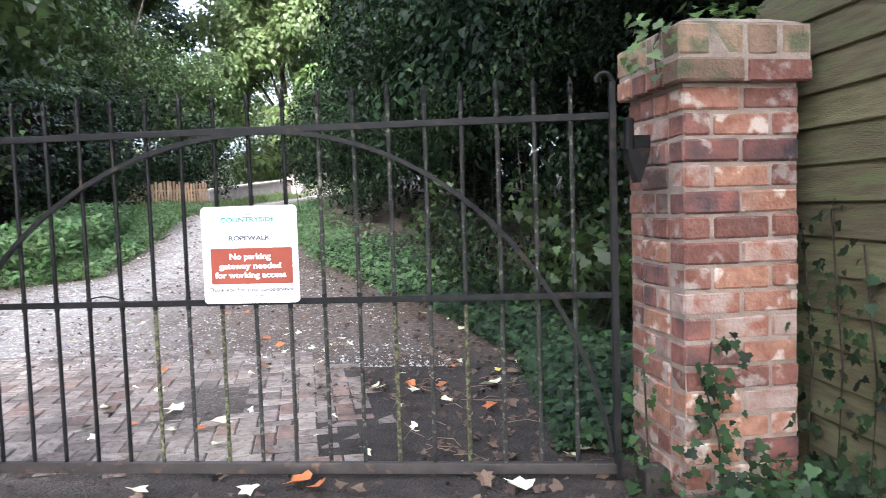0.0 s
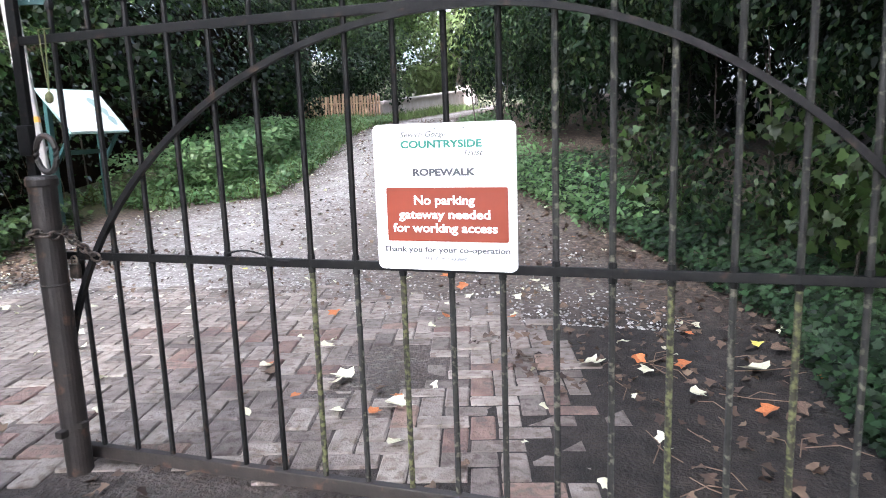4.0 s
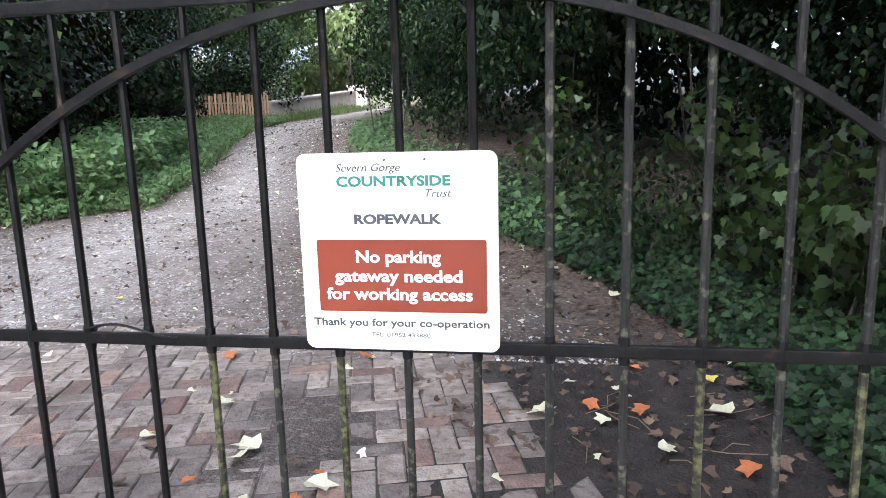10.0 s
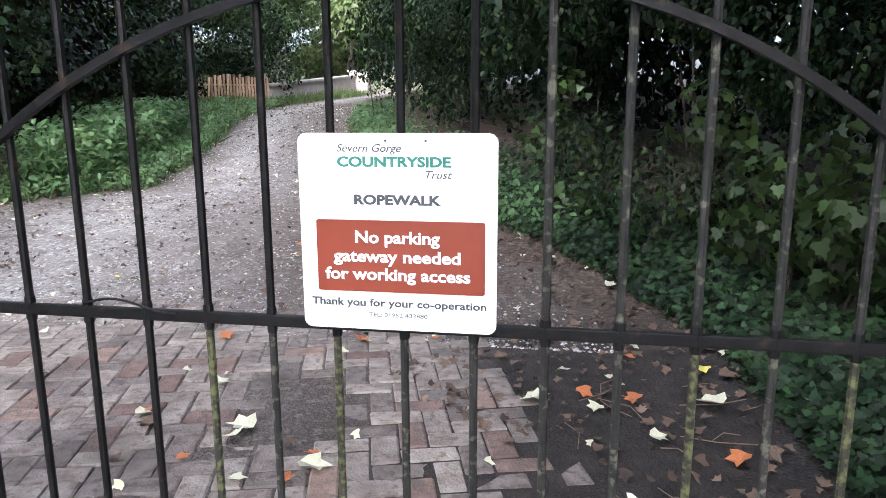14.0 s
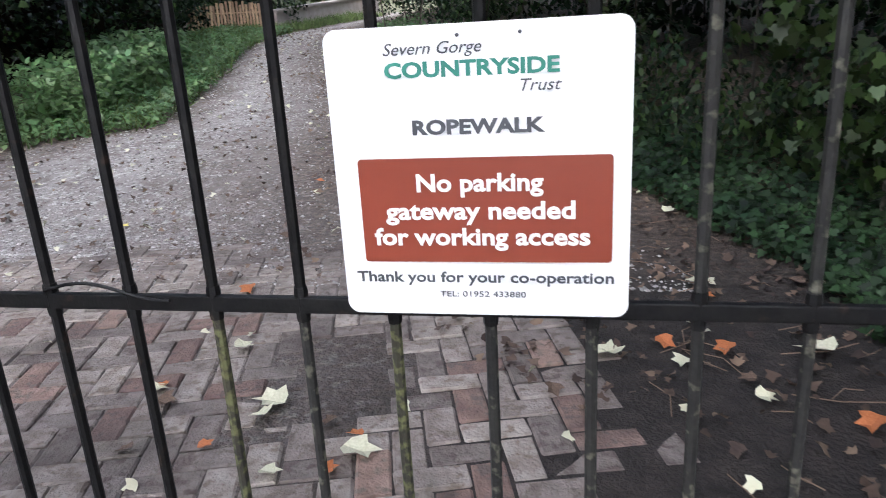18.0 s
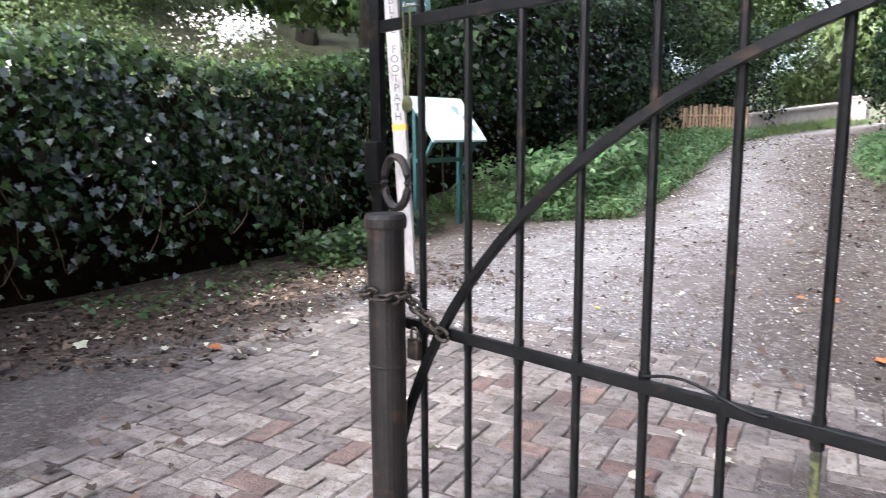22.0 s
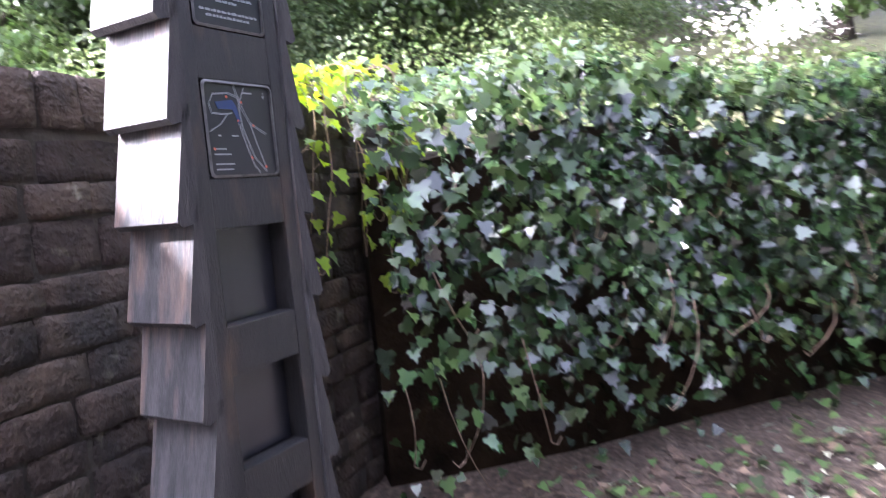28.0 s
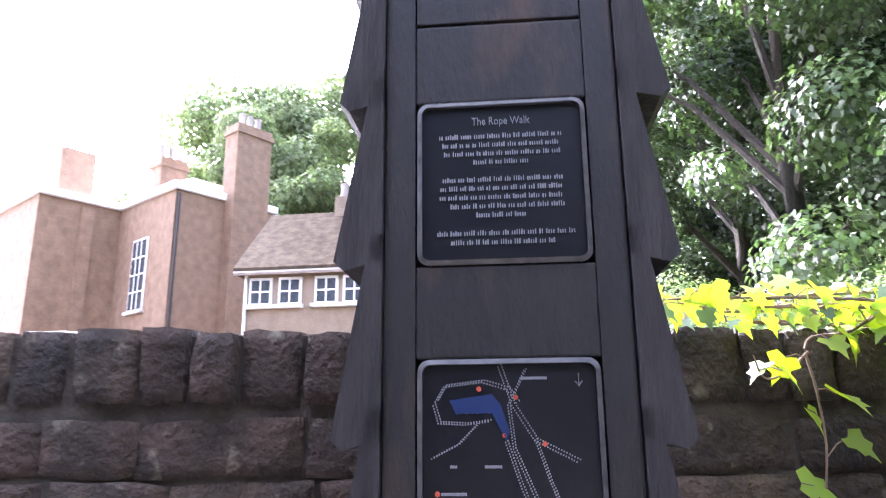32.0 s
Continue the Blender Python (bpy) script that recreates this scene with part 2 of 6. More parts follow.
STONE = mat("old_wall_stone", [(0.030, 0.021, 0.016), (0.075, 0.05, 0.036)], rough=0.95, scale=9, bump=1.0, bump_scale=55,
            spots=((0.17, 0.15, 0.11), 0.63, 0.1, 14), per="object", vary=0.4, bump_dist=0.02, stain=((0.022, 0.019, 0.017), 5.0, 0.52))
# brown taken almost to black: shade behind the ivy is in the colour
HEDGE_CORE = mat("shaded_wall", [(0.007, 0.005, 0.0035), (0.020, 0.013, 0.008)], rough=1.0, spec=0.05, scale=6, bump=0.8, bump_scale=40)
# mortar darkened to go with the left pillar's painted shade
MORTAR_SHADE = mat("shaded_mortar", [(0.009, 0.007, 0.0055), (0.016, 0.012, 0.009)], rough=1.0, spec=0.03, scale=12, bump=0.6, bump_scale=90)
STONE_JOINT = mat("wall_joint", [(0.03, 0.025, 0.02), (0.07, 0.058, 0.045)], rough=0.95, scale=9, bump=0.8, bump_scale=60)
HOUSE_BRICK = mat("house_brick", [(0.205, 0.134, 0.088), (0.31, 0.208, 0.138)], rough=0.95, scale=3, bump=0.3, bump_scale=25, vary=0.25,
                  spots=((0.165, 0.105, 0.07), 0.55, 0.2, 30))
HOUSE_BRICK2 = mat("pale_house_brick", [(0.23, 0.175, 0.125), (0.31, 0.24, 0.175)], rough=0.95, scale=3, bump=0.3, bump_scale=25, vary=0.2,
                   spots=((0.18, 0.13, 0.092), 0.55, 0.2, 30))
ROOF_TILE = mat("roof_tile", [(0.058, 0.044, 0.03), (0.105, 0.08, 0.055)], rough=1.0, spec=0.05, scale=4, bump=0.5, bump_scale=14, vary=0.25)
ROOF_SLATE = mat("roof_slate", [(0.30, 0.30, 0.32), (0.42, 0.42, 0.44)], rough=0.5, scale=4, bump=0.3, bump_scale=14, vary=0.15)
WHITE_PAINT = mat("white_paint", [(0.78, 0.78, 0.76), (0.85, 0.85, 0.83)], rough=0.5, bump=0.05, vary=0.05)
GLASS_DARK = mat("window_glass", [(0.05, 0.06, 0.07), (0.09, 0.1, 0.11)], rough=0.08, bump=0, vary=0.1, spec=0.8)
CONCRETE = mat("rendered_wall", [(0.30, 0.26, 0.235), (0.42, 0.37, 0.34)], rough=0.9, scale=3, bump=0.3, bump_scale=30, vary=0.15)
BARK = mat("bark", [(0.032, 0.026, 0.02), (0.07, 0.056, 0.042)], rough=0.95, scale=8, bump=0.9, bump_scale=25, vary=0.25,
           stretch=(4, 4, 1), bump_dist=0.03)
STEM = mat("ivy_stem", [(0.13, 0.085, 0.055), (0.22, 0.15, 0.10)], rough=0.85, scale=20, bump=0.3, vary=0.2)
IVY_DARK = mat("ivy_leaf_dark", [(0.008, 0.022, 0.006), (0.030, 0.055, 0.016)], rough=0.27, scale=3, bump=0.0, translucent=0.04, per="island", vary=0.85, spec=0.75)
IVY_GROUND = mat("ground_ivy_leaf", [(0.010, 0.024, 0.009), (0.034, 0.062, 0.022)], rough=0.5, scale=3, bump=0.0, translucent=0.1, per="island", vary=0.75, spec=0.22)
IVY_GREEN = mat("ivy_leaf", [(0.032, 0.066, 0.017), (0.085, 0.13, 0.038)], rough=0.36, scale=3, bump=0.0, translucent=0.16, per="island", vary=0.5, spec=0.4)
# backlight is put into the yellow tint and the boosted transmission
IVY_BACKLIT = mat("backlit_young_ivy_leaf", [(0.16, 0.26, 0.03), (0.24, 0.33, 0.04)], rough=0.45, scale=4, bump=0.0, translucent=0.5, per="island", vary=0.25, glow=(0.485, 1.15, 1.9))
LEAF_A = mat("tree_leaf", [(0.042, 0.074, 0.02), (0.076, 0.115, 0.033)], rough=0.45, scale=0.5, bump=0, translucent=0.3, per="island", vary=0.45)
# near-black: the thickets' deep shade is put into the leaf colour
LEAF_DEEP_SHADE = mat("deep_shade_leaf", [(0.0045, 0.011, 0.0045), (0.012, 0.025, 0.009)], rough=0.45, scale=0.6, bump=0, translucent=0.1, per="island", vary=0.75, spec=0.12)
# darker copy of the tree leaf for foliage standing in shade
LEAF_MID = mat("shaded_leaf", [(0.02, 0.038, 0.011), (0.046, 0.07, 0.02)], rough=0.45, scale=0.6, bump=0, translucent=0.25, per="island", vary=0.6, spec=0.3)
# sun and haze on distant foliage are put into this paler leaf
LEAF_LIGHT = mat("sunlit_leaf", [(0.092, 0.13, 0.046), (0.15, 0.19, 0.076)], rough=0.5, scale=0.5, bump=0, translucent=0.5, per="island", vary=0.4)
GRASS = mat("grass_blade", [(0.045, 0.085, 0.022), (0.12, 0.15, 0.05)], rough=0.6, scale=1.5, bump=0, translucent=0.4, per="island", vary=0.5)
NETTLE = mat("nettle_leaf", [(0.06, 0.13, 0.045), (0.14, 0.21, 0.085)], rough=0.5, scale=2, bump=0, translucent=0.35, per="island", vary=0.3)
LITTER = mat("dead_leaf", [(0.055, 0.034, 0.024), (0.16, 0.105, 0.07)], rough=0.8, scale=14, bump=0.2, per="island", vary=0.6)
LITTER_PALE = mat("pale_leaf", [(0.52, 0.50, 0.34), (0.66, 0.64, 0.48)], rough=0.7, scale=14, bump=0.2, per="island", vary=0.25)
LITTER_ORANGE = mat("orange_leaf", [(0.36, 0.10, 0.03), (0.48, 0.17, 0.06)], rough=0.75, scale=14, bump=0.2, per="island", vary=0.35)
LITTER_YELLOW = mat("yellow_leaf", [(0.60, 0.50, 0.08), (0.7, 0.6, 0.16)], rough=0.7, scale=14, bump=0.2, per="island", vary=0.2)
FLOWER = mat("pale_flower", [(0.42, 0.37, 0.33), (0.55, 0.50, 0.47)], rough=0.8, scale=6, bump=0, translucent=0.3, per="island", vary=0.25)
BLOSSOM = mat("white_petal", [(0.66, 0.66, 0.62), (0.78, 0.78, 0.75)], rough=0.7, scale=6, bump=0, translucent=0.2, per="island", vary=0.15)
PEBBLE = mat("path_pebble", [(0.20, 0.185, 0.172), (0.46, 0.435, 0.415)], rough=0.85, scale=30, bump=0.0, per="island", vary=0.55)
TWINE = mat("green_twine", [(0.10, 0.105, 0.045), (0.17, 0.17, 0.075)], rough=0.9, scale=50, bump=0.3)
ASPHALT = mat("asphalt", [(0.045, 0.045, 0.047), (0.07, 0.069, 0.068)], rough=0.9, scale=5, bump=0.6, bump_scale=160, vary=0.2)


# ---- building helpers ----
rng = np.random.default_rng(7)


def mesh_of(name, bm, material):
    me = bpy.data.meshes.new(name)
    bm.to_mesh(me)
    bm.free()
    me.materials.append(material)
    return me


def part(name, bm, material, parent=None, label="", smooth=False):
    me = mesh_of(name, bm, material)
    if smooth:
        me.polygons.foreach_set("use_smooth", [True] * len(me.polygons))
    ob = new(name, me)
    if parent:
        ob.parent = parent
    if label:
        ob["label"] = label
    return ob


def thing(name, label, category, group="", kind="", at=(0, 0, 0), rz=0):
    e = new(name)
    e.matrix_basis = pose(*at, 0, 0, rz)
    return tagged(e, label, category, group, kind)


def add_box(bm, size, m=Matrix(), bevel=0.0, segs=2):
    r = bmesh.ops.create_cube(bm, size=1.0, matrix=Matrix.Diagonal((*size, 1)))
    if bevel:
        edges = list({e for v in r["verts"] for e in v.link_edges})
        b = bmesh.ops.bevel(bm, geom=edges, offset=bevel, segments=segs, profile=0.6, affect="EDGES")
        vs = {v for f in b["faces"] for v in f.verts} | {v for v in r["verts"] if v.is_valid}
        seen = set(vs)
        stack = list(vs)
        while stack:
            v = stack.pop()
            for e in v.link_edges:
                o = e.other_vert(v)
                if o not in seen:
                    seen.add(o)
                    stack.append(o)
        vs = seen
    else:
        vs = r["verts"]
    bmesh.ops.transform(bm, matrix=m, verts=list(vs))
    return list(vs)


def box(size, m=Matrix(), bevel=0.0, segs=2):
    bm = bmesh.new()
    add_box(bm, size, m, bevel, segs)
    return bm


def tube(points, radius, sides=8, bm=None, closed=False, square=False):
    """A bar bent along points; radius is a number or one for each point."""
    own = bm is None
    bm = bm or bmesh.new()
    pts = [Vector(p) for p in points]
    rings = []
    up = Vector((0, 0, 1))
    for i, p in enumerate(pts):
        a = pts[i - 1] if i or closed else pts[i]
        b = pts[(i + 1) % len(pts)] if i < len(pts) - 1 or closed else pts[i]
        d = (b - a).normalized()
        s = d.cross(up)
        s = Vector((1, 0, 0)) if s.length < 1e-3 else s.normalized()
        u = s.cross(d).normalized()
        r = radius[i] if isinstance(radius, (list, tuple)) else radius
        off = math.pi / 4 if square else 0
        rings.append([bm.verts.new(p + (s * math.cos(k * math.tau / sides + off) + u * math.sin(k * math.tau / sides + off)) * r) for k in range(sides)])
    n = len(rings)
    for i in range(n if closed else n - 1):
        a, b = rings[i], rings[(i + 1) % n]
        for k in range(sides):
            bm.faces.new((a[k], a[(k + 1) % sides], b[(k + 1) % sides], b[k]))
    if not closed:
        bm.faces.new(rings[0][::-1])
        bm.faces.new(rings[-1])
    bmesh.ops.recalc_face_normals(bm, faces=bm.faces[:])
    return bm


def lathe(profile, sides=16, m=Matrix()):
    bm = bmesh.new()
    rings = [[bm.verts.new(m @ Vector((r * math.cos(k * math.tau / sides), r * math.sin(k * math.tau / sides), z))) for k in range(sides)] for r, z in profile]
    for a, b in zip(rings, rings[1:]):
        for k in range(sides):
            bm.faces.new((a[k], a[(k + 1) % sides], b[(k + 1) % sides], b[k]))
    bm.faces.new(rings[0][::-1])
    bm.faces.new(rings[-1])
    return bm


def plate(outline, thick, m=Matrix()):
    """A flat plate: an outline in x and z, extruded along y."""
    bm = bmesh.new()
    f = bm.faces.new([bm.verts.new((x, 0, z)) for x, z in outline])
    r = bmesh.ops.extrude_face_region(bm, geom=[f])
    bmesh.ops.translate(bm, vec=(0, thick, 0), verts=[v for v in r["geom"] if isinstance(v, bmesh.types.BMVert)])
    bmesh.ops.recalc_face_normals(bm, faces=bm.faces[:])
    bmesh.ops.transform(bm, matrix=m, verts=bm.verts[:])
    return bm


def rounded(x0, z0, x1, z1, r, n=5):
    out = []
    for cx, cz, a0 in ((x1 - r, z0 + r, -90), (x1 - r, z1 - r, 0), (x0 + r, z1 - r, 90), (x0 + r, z0 + r, 180)):
        for i in range(n + 1):
            a = radians(a0 + 90 * i / n)
            out.append((cx + r * math.cos(a), cz + r * math.sin(a)))
    return out


def lettering(name, text, size, m, material, parent, width=None, shear=0.0, thick=0.0006, bold=0.0, align="CENTER", spacing=1.0, label=""):
    cu = bpy.data.curves.new(name, "FONT")
    cu.body, cu.size, cu.align_x, cu.align_y, cu.shear = text, size, align, "CENTER", shear
    cu.extrude, cu.offset, cu.space_character = thick, bold, spacing
    cu.resolution_u = 3
    tmp = bpy.data.objects.new(name, cu)
    scene.collection.objects.link(tmp)
    me = bpy.data.meshes.new_from_object(tmp.evaluated_get(bpy.context.evaluated_depsgraph_get()))
    bpy.data.objects.remove(tmp)
    k = 1.0
    if width:
        xs = [v.co.x for v in me.vertices]
        k = width / (max(xs) - min(xs))
    me.transform(m @ pose(0, 0, 0, 90) @ Matrix.Diagonal((k, 1, 1, 1)))
    me.materials.clear()
    me.materials.append(material)
    ob = new(name, me)
    ob.parent = parent
    if label:
        ob["label"] = label
    return ob


# Leaf outlines: points in x (across) and y (along), with a fold down the middle.
def leaf_shape(outline, fold=0.12, droop=0.1):
    v = [(x, y, abs(x) * fold - droop * y * y) for x, y in outline]
    return np.array(v, dtype=float)


IVY_LEAF = leaf_shape([(0, 0), (0.28, -0.10), (0.5, 0.12), (0.3, 0.32), (0.34, 0.55), (0.13, 0.6), (0, 0.95), (-0.13, 0.6), (-0.34, 0.55), (-0.3, 0.32), (-0.5, 0.12), (-0.28, -0.10)], 0.2, 0.18)
OVAL_LEAF = leaf_shape([(0, 0), (0.2, 0.18), (0.27, 0.45), (0.17, 0.75), (0, 1.0), (-0.17, 0.75), (-0.27, 0.45), (-0.2, 0.18)], 0.3, 0.2)
IVY_LOW = leaf_shape([(0, 0), (0.5, 0.12), (0.28, 0.5), (0, 0.95), (-0.28, 0.5), (-0.5, 0.12)], 0.2, 0.18)
OVAL_LOW = leaf_shape([(0, 0), (0.27, 0.3), (0.2, 0.7), (0, 1.0), (-0.2, 0.7), (-0.27, 0.3)], 0.3, 0.2)
KITE_LEAF = leaf_shape([(0, 0), (0.33, 0.42), (0, 1.0), (-0.33, 0.42)], 0.3, 0.2)
BLADE = leaf_shape([(0.05, 0), (0.03, 0.6), (0, 1.0), (-0.03, 0.6), (-0.05, 0)], 0.0, 0.35)
DEAD_LEAF = leaf_shape([(0, 0), (0.22, 0.05), (0.48, 0.3), (0.25, 0.45), (0.3, 0.8), (0.02, 0.72), (-0.2, 0.95), (-0.26, 0.55), (-0.5, 0.42), (-0.3, 0.12)], 0.5, 0.3)


def leaves(name, shape, pos, normal, size, material, parent=None, spin=None, kind="stuff", label="", category="", up=None, extra=None):
    """Many small leaves in one mesh. pos, normal: rows; size: a number a leaf. Leaf y axis hangs down by default."""
    pos, normal = np.asarray(pos, float), np.asarray(normal, float)
    k = len(pos)
    normal = normal / np.maximum(np.linalg.norm(normal, axis=1, keepdims=True), 1e-6)
    ref = np.tile(np.array([0.0, 0.0, -1.0]), (k, 1)) if up is None else np.asarray(up, float)
    ref = ref + rng.normal(0, 0.02, (k, 3))
    t = ref - normal * np.sum(ref * normal, axis=1, keepdims=True)
    t /= np.maximum(np.linalg.norm(t, axis=1, keepdims=True), 1e-6)
    s = np.cross(t, normal)
    a = rng.normal(0, 0.6, k) if spin is None else rng.uniform(-spin, spin, k)
    ca, sa = np.cos(a)[:, None], np.sin(a)[:, None]
    t, s = t * ca + s * sa, s * ca - t * sa
    size = np.broadcast_to(np.asarray(size, float), (k,))[:, None, None]
    n = len(shape)
    co = pos[:, None, :] + size * (shape[None, :, 0:1] * s[:, None, :] + shape[None, :, 1:2] * t[:, None, :] + shape[None, :, 2:3] * normal[:, None, :])
    me = bpy.data.meshes.new(name)
    me.vertices.add(k * n)
    me.vertices.foreach_set("co", co.reshape(-1))
    me.loops.add(k * n)
    me.loops.foreach_set("vertex_index", np.arange(k * n, dtype=np.int32))
    me.polygons.add(k)
    me.polygons.foreach_set("loop_start", np.arange(0, k * n, n, dtype=np.int32))
    me.update()
    me.validate()
    me.materials.append(material)
    ob = new(name, me)
    if parent:
        ob.parent = parent
    if kind:
        ob["kind"] = kind
    if label:
        tagged(ob, label, category)
    return ob


def rand_dirs(k):
    v = rng.normal(0, 1, (k, 3))
    return v / np.linalg.norm(v, axis=1, keepdims=True)


def clump_points(centres, radii, per, flat=0.8, shell=0.75):
    """Points round clump centres, most of them near each clump's outside, with the outward direction."""
    p, d = [], []
    for c, r in zip(centres, radii):
        k = int(per * r * r)
        v = rand_dirs(k)
        q = rng.uniform(0, 1, (k, 1)) ** (1 - shell)
        p.append(np.array(c) + v * q * r * np.array([1, 1, flat]))
        d.append(v)
    return np.concatenate(p), np.concatenate(d)


PATH_LEFT = [(-3.6, -20), (-4.2, 1.5), (-5.3, 3.5), (-5.2, 4.6), (-4.5, 5.3), (-3.95, 5.6), (-4.25, 7.2), (-4.95, 9.6), (-5.9, 13), (-6.2, 15.5), (-6.0, 23.5), (-8, 31), (-13, 45)]
PATH_RIGHT = [(2.5, -20), (1.5, 0.4), (1.42, 1.2), (1.35, 2.2), (0.85, 3.4), (0.25, 4.3), (-1.1, 6.3), (-2.6, 9.4), (-3.5, 13.4), (-4.5, 19), (-5.0, 24), (-6.5, 31), (-10, 45)]


def edge_x(edge, y):
    return np.interp(y, [p[1] for p in edge], [p[0] for p in edge])


def rise(y):
    """How the ground climbs along the path."""
    y = np.asarray(y, float)
    return 0.125 * np.clip(y - 3, 0, 8) + 0.05 * np.clip(y - 11, 0, 15) + 0.012 * np.clip(y - 26, 0, 60)


def ground_z(x, y):
    x, y = np.asarray(x, float), np.asarray(y, float)
    z = rise(y)
    r = edge_x(PATH_RIGHT, y)
    right = np.clip(x - r, 0, 6)
    z = z + np.where(y > 0.4, 0.16 * np.clip(right, 0, 1.6), 0)
    z = z + 0.38 * np.clip(-7.0 - x - 0.55 * np.clip(-y, 0, 60) - 0.25 * np.clip(y - 4, 0, 60), 0, 25)
    return z


def gz(x, y):
    return float(ground_z(x, y))


# ---- ground ----
def ground_material():
    m = bpy.data.materials.new("earth_and_gravel")
    m.use_nodes = True
    nt = m.node_tree
    n, l = nt.nodes, nt.links
    bsdf = n["Principled BSDF"]
    tc = n.new("ShaderNodeTexCoord")

    def noise_tex(scale, detail=5):
        t = n.new("ShaderNodeTexNoise")
        t.inputs["Scale"].default_value, t.inputs["Detail"].default_value = scale, detail
        l.new(tc.outputs["Object"], t.inputs["Vector"])
        return t.outputs["Fac"]

    def ramp(fac, stops):
        r = n.new("ShaderNodeValToRGB")
        r.color_ramp.elements[0].position, r.color_ramp.elements[0].color = stops[0][0], (*stops[0][1], 1)
        r.color_ramp.elements[1].position, r.color_ramp.elements[1].color = stops[-1][0], (*stops[-1][1], 1)
        for p, c in stops[1:-1]:
            r.color_ramp.elements.new(p).color = (*c, 1)
        l.new(fac, r.inputs[0])
        return r.outputs[0]

    def mix(fac, a, b):
        x = n.new("ShaderNodeMixRGB")
        l.new(fac, x.inputs[0])
        l.new(a, x.inputs[1])
        l.new(b, x.inputs[2])
        return x.outputs[0]

    vo = n.new("ShaderNodeTexVoronoi")
    vo.inputs["Scale"].default_value = 45
    l.new(tc.outputs["Object"], vo.inputs["Vector"])
    stones = ramp(vo.outputs["Color"], [(0.15, (0.12, 0.10, 0.092)), (0.5, (0.32, 0.295, 0.28)), (0.85, (0.60, 0.575, 0.55))])
    fines = ramp(noise_tex(3.2, 9), [(0.3, (0.16, 0.13, 0.116)), (0.7, (0.38, 0.35, 0.33))])
    gravel = mix(ramp(noise_tex(14, 6), [(0.42, (0, 0, 0)), (0.62, (1, 1, 1))]), fines, stones)
    mud = ramp(noise_tex(9, 9), [(0.3, (0.012, 0.0095, 0.008)), (0.7, (0.042, 0.032, 0.027))])
    litter = ramp(noise_tex(28, 9), [(0.3, (0.03, 0.021, 0.016)), (0.52, (0.085, 0.058, 0.042)), (0.72, (0.19, 0.14, 0.10))])
    soil = ramp(noise_tex(6, 8), [(0.3, (0.05, 0.05, 0.025)), (0.7, (0.10, 0.10, 0.04))])
    va = n.new("ShaderNodeVertexColor")
    va.layer_name = "cover"
    sep = n.new("ShaderNodeSeparateColor")
    l.new(va.outputs[0], sep.inputs[0])
    col = mix(sep.outputs[0], litter, gravel)
    col = mix(sep.outputs[1], col, mud)
    col = mix(sep.outputs[2], col, soil)
    l.new(col, bsdf.inputs["Base Color"])
    bsdf.inputs["Roughness"].default_value = 0.9
    b = n.new("ShaderNodeBump")
    b.inputs["Strength"].default_value, b.inputs["Distance"].default_value = 0.9, 0.03
    l.new(noise_tex(60, 6), b.inputs["Height"])
    l.new(b.outputs[0], bsdf.inputs["Normal"])
    return m


def fine(a, b, near, step, grow=1.35):
    """Grid lines: even near zero, wider apart far out."""
    out, s = [near[0]], step
    while out[0] > a:
        s *= grow
        out.insert(0, out[0] - s)
    mid = list(np.arange(near[0] + step, near[1], step))
    out += mid
    s = step
    while out[-1] < b:
        s *= grow
        out.append(out[-1] + s)
    return np.array(out)


GX, GY = fine(-900, 900, (-9, 5), 0.1), fine(-900, 900, (-4, 26), 0.14)


